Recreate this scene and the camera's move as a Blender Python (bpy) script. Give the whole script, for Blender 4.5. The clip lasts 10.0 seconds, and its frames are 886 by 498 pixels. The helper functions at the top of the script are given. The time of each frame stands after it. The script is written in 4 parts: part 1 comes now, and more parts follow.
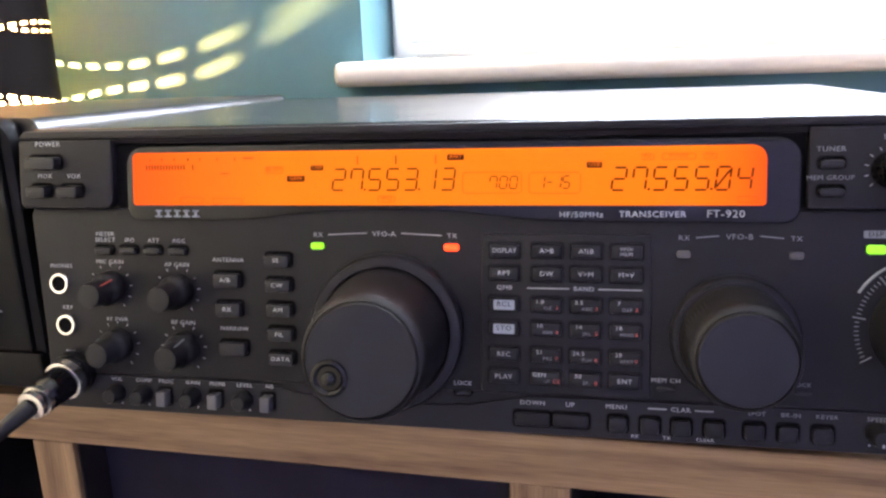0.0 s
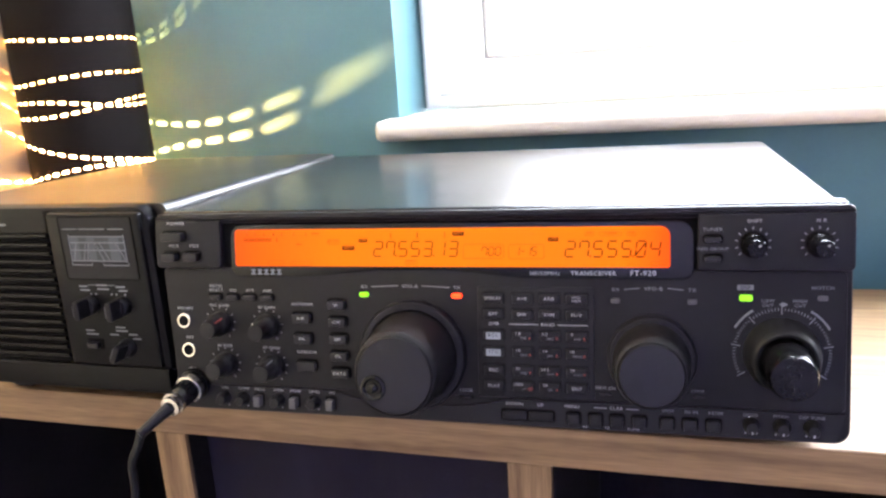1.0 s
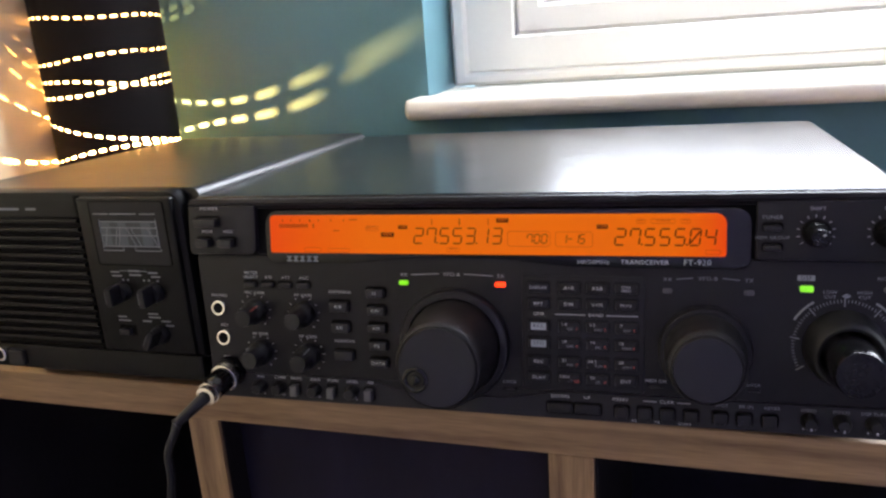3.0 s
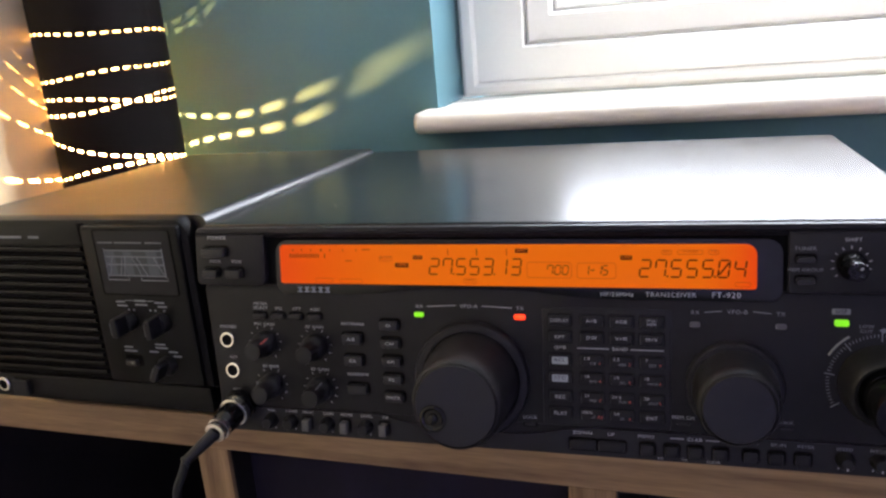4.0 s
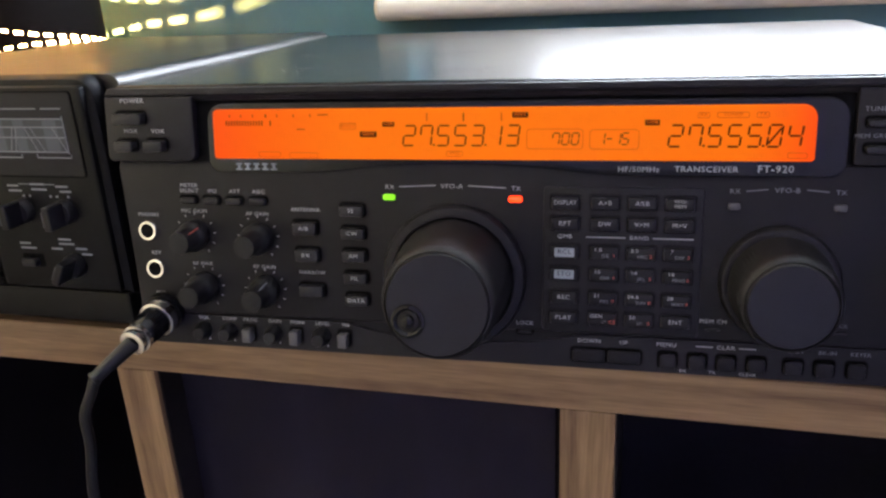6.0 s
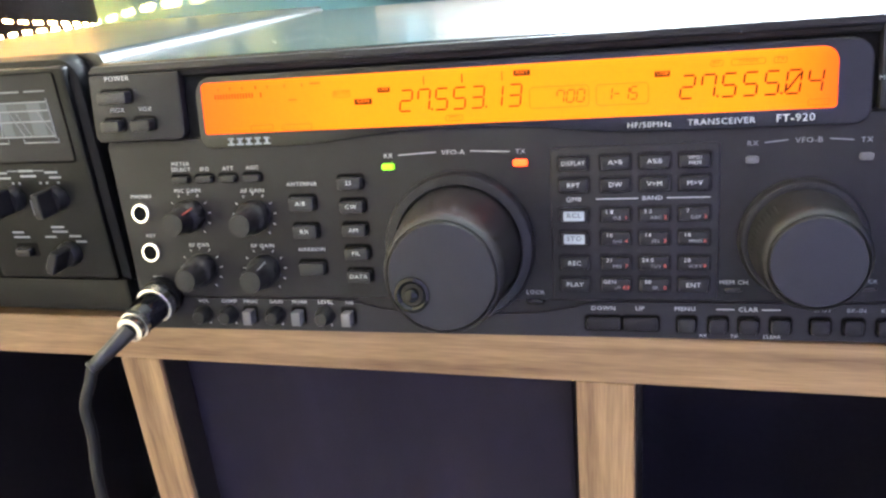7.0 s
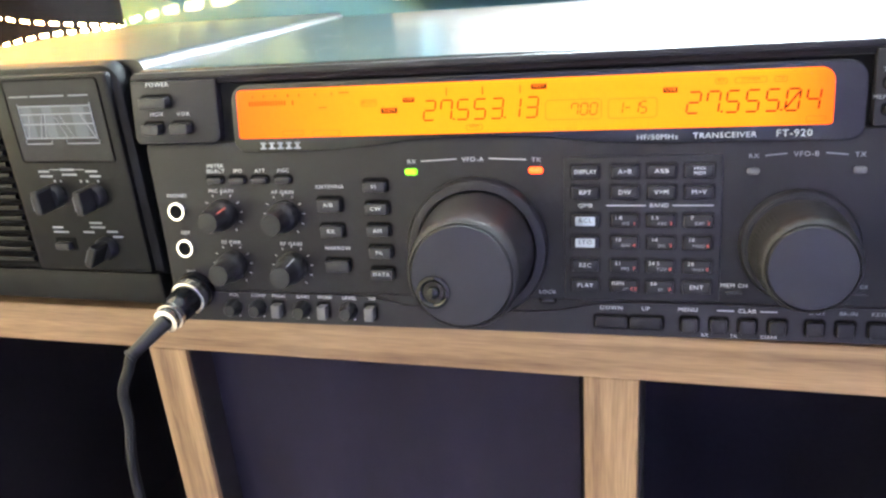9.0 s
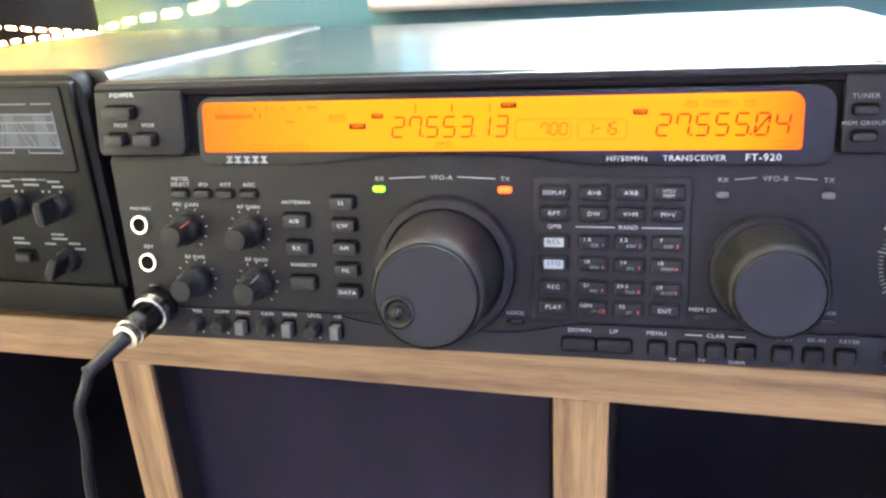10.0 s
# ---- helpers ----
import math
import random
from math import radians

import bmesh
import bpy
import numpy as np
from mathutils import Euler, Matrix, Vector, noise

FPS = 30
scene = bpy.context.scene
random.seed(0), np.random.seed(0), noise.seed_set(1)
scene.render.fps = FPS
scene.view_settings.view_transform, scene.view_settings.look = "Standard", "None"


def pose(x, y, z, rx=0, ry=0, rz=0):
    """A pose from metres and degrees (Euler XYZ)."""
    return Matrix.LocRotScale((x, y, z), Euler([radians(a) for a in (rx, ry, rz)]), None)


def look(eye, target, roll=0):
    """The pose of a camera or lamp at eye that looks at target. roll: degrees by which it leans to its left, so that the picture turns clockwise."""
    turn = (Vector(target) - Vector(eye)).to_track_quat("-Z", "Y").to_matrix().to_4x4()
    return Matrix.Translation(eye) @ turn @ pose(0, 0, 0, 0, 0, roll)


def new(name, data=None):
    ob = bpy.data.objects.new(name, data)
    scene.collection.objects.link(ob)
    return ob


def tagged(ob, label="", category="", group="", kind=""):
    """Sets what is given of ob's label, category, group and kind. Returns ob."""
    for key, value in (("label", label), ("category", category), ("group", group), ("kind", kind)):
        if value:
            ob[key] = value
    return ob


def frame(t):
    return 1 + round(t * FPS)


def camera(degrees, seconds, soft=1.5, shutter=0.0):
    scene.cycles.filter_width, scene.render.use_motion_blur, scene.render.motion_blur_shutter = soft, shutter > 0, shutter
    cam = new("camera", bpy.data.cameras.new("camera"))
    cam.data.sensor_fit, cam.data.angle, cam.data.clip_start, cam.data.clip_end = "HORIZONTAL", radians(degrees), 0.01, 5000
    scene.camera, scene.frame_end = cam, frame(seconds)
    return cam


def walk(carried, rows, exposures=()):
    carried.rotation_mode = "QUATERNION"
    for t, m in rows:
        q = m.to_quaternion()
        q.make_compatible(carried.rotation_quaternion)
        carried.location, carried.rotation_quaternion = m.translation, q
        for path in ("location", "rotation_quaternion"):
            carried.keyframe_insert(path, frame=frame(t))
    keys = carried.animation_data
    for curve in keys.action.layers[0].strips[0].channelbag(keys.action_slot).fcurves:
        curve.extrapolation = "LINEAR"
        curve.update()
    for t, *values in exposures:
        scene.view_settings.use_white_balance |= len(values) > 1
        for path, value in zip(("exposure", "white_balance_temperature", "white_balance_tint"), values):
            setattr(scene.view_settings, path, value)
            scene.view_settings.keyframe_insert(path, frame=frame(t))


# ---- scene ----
cam = camera(60.2, 10.0, soft=2.5)
PATH = [
    (0, (0.259, -0.287, 0.179), (-0.136, 1.612, -0.307), -2.2),
    (0.5, (0.277, -0.335, 0.202), (-0.178, 1.541, -0.321), -3.9),
    (1, (0.308, -0.406, 0.24), (-0.202, 1.466, -0.244), -3.9),
    (1.5, (0.321, -0.412, 0.254), (-0.235, 1.453, -0.206), -5.4),
    (2, (0.294, -0.393, 0.269), (-0.302, 1.467, -0.163), -5.0),
    (2.5, (0.3, -0.394, 0.25), (-0.269, 1.453, -0.264), -5.0),
    (2.7, (0.296, -0.395, 0.242), (-0.253, 1.45, -0.299), -4.1),
    (4, (0.278, -0.375, 0.258), (-0.284, 1.465, -0.291), -4.8),
    (4.5, (0.272, -0.366, 0.247), (-0.284, 1.462, -0.343), -4.0),
    (5, (0.264, -0.347, 0.234), (-0.294, 1.473, -0.38), -4.2),
    (5.5, (0.26, -0.33, 0.218), (-0.261, 1.474, -0.47), -4.9),
    (6, (0.242, -0.311, 0.202), (-0.186, 1.514, -0.495), -2.9),
    (6.2, (0.244, -0.3, 0.188), (-0.177, 1.527, -0.51), -4.0),
    (7.3, (0.242, -0.298, 0.196), (-0.217, 1.501, -0.55), -5.9),
    (7.5, (0.246, -0.302, 0.201), (-0.192, 1.501, -0.545), -5.9),
    (8, (0.244, -0.322, 0.208), (-0.242, 1.476, -0.522), -6.6),
    (8.5, (0.248, -0.336, 0.214), (-0.277, 1.463, -0.485), -6.8),
    (9, (0.241, -0.319, 0.201), (-0.23, 1.478, -0.54), -4.9),
    (9.5, (0.242, -0.312, 0.204), (-0.214, 1.497, -0.518), -3.4),
    (10, (0.247, -0.311, 0.202), (-0.183, 1.506, -0.516), -3.5),
]
EXPOSURES = [(0, 0.80, 6050, 18), (0.5, 0.80, 6080, 17), (1, 0.86, 6120, 17), (1.5, 0.38, 6120, 17), (2, -0.06, 6150, 16), (4.5, -0.22, 6150, 17),
             (5.5, -0.25, 6100, 16), (6.0, 0.2, 6100, 14), (6.2, 0.7, 6100, 11), (7.3, 1.84, 6000, 5), (10, 1.94, 5980, 5)]
walk(cam, [(t, look(eye, target, roll)) for t, eye, target, roll in PATH], EXPOSURES)

# ---- world and light ----
world = bpy.data.worlds.new("sky")
scene.world = world
world.use_nodes = True
wn = world.node_tree.nodes
sky = wn.new("ShaderNodeTexSky")
sky.sky_type, sky.sun_disc = "NISHITA", False
sky.sun_elevation, sky.sun_rotation = radians(35), radians(60)
wn["Background"].inputs["Strength"].default_value = 0.1
world.node_tree.links.new(sky.outputs["Color"], wn["Background"].inputs["Color"])

SKY_WATTS = 165.0
BULB_WATTS = 35.0
sky_panel = bpy.data.lights.new("window_daylight", "AREA")
sky_panel.shape, sky_panel.size, sky_panel.size_y = "RECTANGLE", 1.56, 1.40
sky_panel.energy, sky_panel.color = SKY_WATTS, (0.91, 0.97, 1.0)
new("window_daylight", sky_panel).matrix_basis = look((0.69, 0.635, 0.74), (0.69, -1.0, 0.74))
bulb = bpy.data.lights.new("lamp_bulb", "POINT")
bulb.energy, bulb.color, bulb.shadow_soft_size = BULB_WATTS, (1.0, 0.50, 0.13), 0.0026


# ---- materials ----
def material(name, colour, rough=0.5, metal=0.0, vary=0.15, scale=40.0, bump=0.05, fine=600.0, stretch=(1, 1, 1), spec=0.5, second=None, wear=0.0):
    """Colour with variation at two scales, roughness variation and a fine relief."""
    m = bpy.data.materials.new(name)
    m.use_nodes = True
    n, l = m.node_tree.nodes, m.node_tree.links
    b = n["Principled BSDF"]
    b.inputs["Metallic"].default_value = metal
    b.inputs["Specular IOR Level"].default_value = spec
    tc, mp = n.new("ShaderNodeTexCoord"), n.new("ShaderNodeMapping")
    mp.inputs["Scale"].default_value = stretch
    l.new(tc.outputs["Object"], mp.inputs["Vector"])
    big, small = n.new("ShaderNodeTexNoise"), n.new("ShaderNodeTexNoise")
    big.inputs["Scale"].default_value, big.inputs["Detail"].default_value = scale, 6
    small.inputs["Scale"].default_value, small.inputs["Detail"].default_value = fine, 3
    l.new(mp.outputs["Vector"], big.inputs["Vector"])
    l.new(mp.outputs["Vector"], small.inputs["Vector"])
    ramp = n.new("ShaderNodeValToRGB")
    lo = second or tuple(c * (1 - vary) for c in colour)
    hi = tuple(min(1, c * (1 + vary)) for c in colour)
    ramp.color_ramp.elements[0].position, ramp.color_ramp.elements[0].color = 0.3, (*lo, 1)
    ramp.color_ramp.elements[1].position, ramp.color_ramp.elements[1].color = 0.7, (*hi, 1)
    mix = n.new("ShaderNodeMath")
    mix.operation = "MULTIPLY_ADD"
    mix.inputs[1].default_value = 0.35
    l.new(small.outputs["Fac"], mix.inputs[0])
    part_big = n.new("ShaderNodeMath")
    part_big.operation = "MULTIPLY"
    part_big.inputs[1].default_value = 0.65
    l.new(big.outputs["Fac"], part_big.inputs[0])
    l.new(part_big.outputs[0], mix.inputs[2])
    l.new(mix.outputs[0], ramp.inputs["Fac"])
    l.new(ramp.outputs["Color"], b.inputs["Base Color"])
    rr = n.new("ShaderNodeMapRange")
    rr.inputs["To Min"].default_value, rr.inputs["To Max"].default_value = max(0.02, rough - 0.08 - wear), min(1, rough + 0.08)
    l.new(big.outputs["Fac"], rr.inputs["Value"])
    l.new(rr.outputs["Result"], b.inputs["Roughness"])
    if bump:
        bp = n.new("ShaderNodeBump")
        bp.inputs["Strength"].default_value, bp.inputs["Distance"].default_value = bump, 0.001
        l.new(small.outputs["Fac"], bp.inputs["Height"])
        l.new(bp.outputs["Normal"], b.inputs["Normal"])
    return m


def glow(name, colour, strength):
    m = bpy.data.materials.new(name)
    m.use_nodes = True
    b = m.node_tree.nodes["Principled BSDF"]
    b.inputs["Base Color"].default_value = (*[min(0.8, c * 0.4) for c in colour], 1)
    b.inputs["Roughness"].default_value = 0.3
    b.inputs["Emission Color"].default_value = (*colour, 1)
    b.inputs["Emission Strength"].default_value = strength
    return m


def wood(name, stretch):
    """Light oak with grain lines along one axis."""
    m = material(name, (0.265, 0.176, 0.086), 0.5, vary=0.33, scale=1.0, fine=9.0, bump=0.12, stretch=stretch, second=(0.100, 0.055, 0.029), spec=0.3)
    return m


PLASTIC = material("charcoal_plastic", (0.0074, 0.0070, 0.0092), 0.5, spec=0.20, vary=0.18, bump=0.10, fine=1800)
PLASTIC_UP = material("charcoal_plastic_smooth", (0.0084, 0.0080, 0.0104), 0.46, spec=0.21, vary=0.15, bump=0.06, fine=1800)
BUTTON = material("button_grey", (0.0115, 0.0115, 0.0138), 0.45, spec=0.3, vary=0.15, bump=0.05, fine=1500)
# colour of the shadow painted round each key
KEYSHADE = material("key_shade_black", (0.0056, 0.0054, 0.0070), 0.55, spec=0.16, vary=0.15, bump=0.0)
SWITCH = material("switch_grey", (0.06, 0.06, 0.064), 0.5, vary=0.15, bump=0.05)
RUBBER = material("knob_rubber", (0.0078, 0.0076, 0.0090), 0.52, spec=0.28, vary=0.2, bump=0.15, fine=900)
KNOBFACE = material("knob_face", (0.0110, 0.0114, 0.0165), 0.42, spec=0.22, vary=0.12, bump=0.05, fine=900)
GLOSSBLACK = material("gloss_black", (0.006, 0.006, 0.007), 0.12, spec=0.28, vary=0.2, bump=0.0)
COVER = material("black_enamel", (0.0045, 0.0048, 0.0056), 0.23, vary=0.2, scale=9, bump=0.0, fine=500, wear=-0.04, spec=0.45)
CASE = material("black_case_paint", (0.005, 0.005, 0.0055), 0.34, vary=0.2, scale=9, bump=0.010, fine=700, spec=0.5, wear=-0.03)
SPEAKERPLASTIC = material("dark_speaker_plastic", (0.0029, 0.0030, 0.0036), 0.40, vary=0.18, bump=0.06, fine=1800, spec=0.14)
KNOBGLOSS = material("gloss_knob_black", (0.0042, 0.0042, 0.0050), 0.17, spec=0.16, vary=0.15, bump=0.0)
DUST = material("dust", (0.16, 0.16, 0.155), 0.9, vary=0.1, bump=0.0)
DARKGAP = material("black_recess", (0.003, 0.003, 0.0033), 0.7, vary=0.2, bump=0.0, spec=0.06)
WHITEINK = material("white_ink", (0.32, 0.33, 0.35), 0.6, vary=0.1, bump=0.0)
GREYINK = material("grey_ink", (0.16, 0.172, 0.19), 0.6, vary=0.1, bump=0.0)
REDINK = material("red_ink", (0.42, 0.07, 0.05), 0.6, vary=0.1, bump=0.0)
PALEKEY = material("pale_key", (0.20, 0.225, 0.25), 0.5, vary=0.1, bump=0.03)
CHROME = material("chrome", (0.75, 0.73, 0.70), 0.22, metal=1.0, vary=0.12, bump=0.03)
LEDOFF = material("led_off", (0.055, 0.055, 0.058), 0.35, vary=0.1, bump=0.0)
LEDGREEN = glow("led_green", (0.27, 1.0, 0.0), 0.65)
LEDRED = glow("led_red", (1.0, 0.042, 0.0), 2.4)
WALL = material("teal_paint", (0.070, 0.180, 0.215), 0.6, vary=0.06, scale=8, bump=0.08, fine=240)
CREAM = material("cream_paint", (0.80, 0.66, 0.41), 0.7, vary=0.04, scale=6, bump=0.08, fine=240)
# made-up colour for walls out of view, so bounced light turns dark parts purple
LILACBOUNCE = material("lilac_bounce_tint", (0.45, 0.40, 0.62), 0.75, vary=0.04, scale=5, bump=0.05, fine=200)
BOXCLOTH = material("navy_box_cloth", (0.0135, 0.0112, 0.0205), 0.85, spec=0.15, vary=0.35, scale=14, bump=0.4, fine=900, stretch=(2.2, 1, 0.6))
WHITEWALL = material("white_paint", (0.60, 0.58, 0.58), 0.75, vary=0.04, scale=5, bump=0.05, fine=200)
UPVC = material("white_upvc", (0.88, 0.87, 0.80), 0.3, vary=0.03, scale=12, bump=0.02, fine=300)
SILLPAINT = material("white_gloss_sill", (0.75, 0.72, 0.63), 0.38, vary=0.05, scale=20, bump=0.08, fine=160)
CARPET = material("grey_carpet", (0.16, 0.17, 0.19), 0.95, vary=0.3, scale=30, bump=0.6, fine=400)
OAK_X = wood("oak_grain_along", (5, 120, 120))
OAK_Z = wood("oak_grain_upright", (120, 120, 5))
# back board: shade deep in the shelf is put into this near-black colour
BACKSHADE = material("shaded_back_board", (0.0085, 0.0075, 0.0125), 0.8, spec=0.12, vary=0.3, scale=12, bump=0.1, fine=160)
# oak inside the compartments, with their deep shade put into the colour
OAKSHADE = material("shaded_board", (0.011, 0.009, 0.0095), 0.7, spec=0.2, vary=0.3, scale=12, bump=0.1, fine=160)
LAMPBLACK = material("lamp_matt_black", (0.006, 0.004, 0.0035), 0.8, spec=0.12, vary=0.2, bump=0.08, fine=700)
LAMPINSIDE = material("lamp_inside_cream", (0.95, 0.92, 0.82), 0.6, vary=0.04, bump=0.0)
CABLE = material("cable_rubber", (0.007, 0.007, 0.008), 0.42, spec=0.35, vary=0.2, bump=0.08, fine=700)
PORCELAIN = material("lamp_holder_white", (0.75, 0.72, 0.66), 0.4, vary=0.05, bump=0.0)

# back-lit amber panel of the display, a little redder towards its ends
AMBER = bpy.data.materials.new("amber_backlight")
AMBER.use_nodes = True
an, al = AMBER.node_tree.nodes, AMBER.node_tree.links
ab = an["Principled BSDF"]
ab.inputs["Base Color"].default_value, ab.inputs["Roughness"].default_value = (0.02, 0.004, 0.001, 1), 0.5
ab.inputs["Specular IOR Level"].default_value = 0.05
atc, asep, aramp = an.new("ShaderNodeTexCoord"), an.new("ShaderNodeSeparateXYZ"), an.new("ShaderNodeValToRGB")
al.new(atc.outputs["Generated"], asep.inputs["Vector"])
al.new(asep.outputs["X"], aramp.inputs["Fac"])
els = aramp.color_ramp.elements
els[0].position, els[0].color = 0.0, (0.85, 0.075, 0.002, 1)
els[1].position, els[1].color = 1.0, (0.85, 0.068, 0.002, 1)
for p, col in ((0.08, (0.85, 0.104, 0.0, 1)), (0.25, (0.85, 0.152, 0.0, 1)), (0.45, (0.85, 0.160, 0.0, 1)), (0.9, (0.85, 0.150, 0.0, 1)), (0.97, (0.85, 0.104, 0.0, 1))):
    els.new(p).color = col
al.new(aramp.outputs["Color"], ab.inputs["Emission Color"])
ab.inputs["Emission Strength"].default_value = 1.0
SEGMENT = glow("lcd_segment", (1.0, 0.13, 0.0), 0.018)
SEGFAINT = glow("lcd_segment_faint", (1.0, 0.10, 0.0), 0.36)
SEGLIT = glow("lcd_segment_gap", (1.0, 0.16, 0.0), 0.75)


def make_glass():
    m = bpy.data.materials.new("window_glass")
    m.use_nodes = True
    n, l = m.node_tree.nodes, m.node_tree.links
    b = n["Principled BSDF"]
    b.inputs["Transmission Weight"].default_value = 1.0
    b.inputs["Roughness"].default_value = 0.0
    b.inputs["IOR"].default_value = 1.45
    return m


GLASS = make_glass()
for m, k in ((SEGMENT, 0.02), (SEGFAINT, 0.05), (SEGLIT, 0.05)):
    sb = m.node_tree.nodes["Principled BSDF"]
    sb.inputs["Base Color"].default_value = (k, k * 0.2, k * 0.05, 1)
    sb.inputs["Specular IOR Level"].default_value = 0.05



# ---- building helpers ----
def thing(name, at, label, category, group="", kind=""):
    ob = new(name)
    ob.empty_display_size = 0.02
    ob.location = at
    return tagged(ob, label, category, group, kind)


def base_of(ob):
    """The world place of a part's origin: parts are built in world coordinates and moved back under their thing."""
    m = Matrix.Translation(ob.location)
    while ob.parent:
        ob = ob.parent
        m = Matrix.Translation(ob.location) @ m
    return m


def part(name, bm, mat, parent=None, label="", smooth=False, extra=()):
    me = bpy.data.meshes.new(name)
    bmesh.ops.recalc_face_normals(bm, faces=bm.faces[:])
    if parent:
        bm.transform(base_of(parent).inverted())
    bm.to_mesh(me)
    bm.free()
    me.materials.append(mat)
    for m in extra:
        me.materials.append(m)
    if smooth:
        me.polygons.foreach_set("use_smooth", [True] * len(me.polygons))
        me.set_sharp_from_angle(angle=radians(38))
    ob = new(name, me)
    ob.parent = parent
    if label:
        ob["label"] = label
    return ob


def box(x0, x1, y0, y1, z0, z1, bevel=0.0, seg=2):
    bm = bmesh.new()
    bmesh.ops.create_cube(bm, size=1, matrix=Matrix.Translation(((x0 + x1) / 2, (y0 + y1) / 2, (z0 + z1) / 2)) @ Matrix.Diagonal((x1 - x0, y1 - y0, z1 - z0, 1)))
    if bevel:
        bmesh.ops.bevel(bm, geom=bm.edges[:], offset=bevel, segments=seg, affect="EDGES", profile=0.5)
    return bm


def join(*bms):
    out = bmesh.new()
    for b in bms:
        me = bpy.data.meshes.new("scratch")
        b.to_mesh(me)
        b.free()
        out.from_mesh(me)
        bpy.data.meshes.remove(me)
    return out


def outline(x0, x1, z0, z1, r, seg=5):
    """Corner-rounded rectangle in x and z; r is one radius or four (bottom left, bottom right, top right, top left)."""
    rs = r if isinstance(r, tuple) else (r,) * 4
    pts = []
    for (cx, cz, sx, sz, a), rad in zip(((x0, z0, 1, 1, 180), (x1, z0, -1, 1, 270), (x1, z1, -1, -1, 0), (x0, z1, 1, -1, 90)), rs):
        rad = max(rad, 1e-5)
        for k in range(seg + 1):
            t = radians(a + 90 * k / seg)
            pts.append((cx + sx * rad + rad * math.cos(t), cz + sz * rad + rad * math.sin(t)))
    return pts


def prism(pts, h0, h1, bevel=0.0):
    """Extrude an outline in x and z outward (towards -y) from height h0 to h1, with a softened front edge."""
    bm = bmesh.new()
    back = [bm.verts.new((x, -h0, z)) for x, z in pts]
    if bevel:
        cx, cz = sum(p[0] for p in pts) / len(pts), sum(p[1] for p in pts) / len(pts)
        rings = [back]
        for f, h in ((0.0, h1 - bevel), (0.3, h1 - bevel * 0.3), (1.0, h1)):
            ring = []
            for x, z in pts:
                dx, dz = cx - x, cz - z
                sx, sz = max(abs(dx), 1e-6), max(abs(dz), 1e-6)
                ring.append(bm.verts.new((x + math.copysign(min(bevel * f, sx), dx), -h, z + math.copysign(min(bevel * f, sz), dz))))
            rings.append(ring)
    else:
        rings = [back, [bm.verts.new((x, -h1, z)) for x, z in pts]]
    n = len(pts)
    for a, b in zip(rings, rings[1:]):
        for i in range(n):
            bm.faces.new((a[i], a[(i + 1) % n], b[(i + 1) % n], b[i]))
    bm.faces.new(rings[-1])
    bm.faces.new(rings[0][::-1])
    return bm


def frame_prism(outer, inner, h0, h1):
    """A flat ring between two outlines with the same number of points."""
    bm = bmesh.new()
    n = len(outer)
    rows = [[bm.verts.new((x, -h, z)) for x, z in pts] for pts, h in ((outer, h0), (outer, h1), (inner, h1), (inner, h0))]
    for a, b in zip(rows, rows[1:] + rows[:1]):
        for i in range(n):
            bm.faces.new((a[i], a[(i + 1) % n], b[(i + 1) % n], b[i]))
    return bm


def lathe(profile, u, v, seg=40, knurl=0.0, teeth=0):
    """Turn a profile of (radius, height) round the outward axis at (u, v). knurl: depth of flutes on points with a third value."""
    bm = bmesh.new()
    rings = []
    for p in profile:
        r, h = p[0], p[1]
        cut = len(p) > 2
        if r < 1e-6:
            rings.append([bm.verts.new((u, -h, v))])
            continue
        ring = []
        for k in range(seg):
            a = 2 * math.pi * k / seg
            q = r - (knurl if cut and teeth and (k % max(1, seg // teeth)) == 0 else 0)
            ring.append(bm.verts.new((u + q * math.cos(a), -h, v + q * math.sin(a))))
        rings.append(ring)
    for a, b in zip(rings, rings[1:]):
        if len(a) == 1 and len(b) == 1:
            continue
        for k in range(seg):
            j = (k + 1) % seg
            if len(a) == 1:
                bm.faces.new((a[0], b[k], b[j]))
            elif len(b) == 1:
                bm.faces.new((a[k], a[j], b[0]))
            else:
                bm.faces.new((a[k], a[j], b[j], b[k]))
    return bm


def tube(points, radius, seg=12, close=True):
    """A round bar through points; radius is one value or one for each point."""
    bm = bmesh.new()
    pts = [Vector(p) for p in points]
    rad = radius if isinstance(radius, (list, tuple)) else [radius] * len(pts)
    rings, side = [], Vector((1, 0, 0))
    for i, p in enumerate(pts):
        d = (pts[min(i + 1, len(pts) - 1)] - pts[max(i - 1, 0)]).normalized()
        side = (side - d * side.dot(d)).normalized()
        up = d.cross(side)
        rings.append([bm.verts.new(p + rad[i] * (math.cos(a) * side + math.sin(a) * up)) for a in [2 * math.pi * k / seg for k in range(seg)]])
    for a, b in zip(rings, rings[1:]):
        for k in range(seg):
            bm.faces.new((a[k], a[(k + 1) % seg], b[(k + 1) % seg], b[k]))
    if close:
        bm.faces.new(rings[0][::-1])
        bm.faces.new(rings[-1])
    return bm


def smooth_path(points, steps=8):
    """Points on a Catmull-Rom curve through the given ones."""
    p = [Vector(q) for q in points]
    p = [2 * p[0] - p[1]] + p + [2 * p[-1] - p[-2]]
    out = []
    for i in range(1, len(p) - 2):
        for k in range(steps):
            t = k / steps
            a, b, c, d = p[i - 1:i + 3]
            out.append(0.5 * ((2 * b) + (c - a) * t + (2 * a - 5 * b + 4 * c - d) * t * t + (3 * b - a - 3 * c + d) * t ** 3))
    return out + [p[-2]]


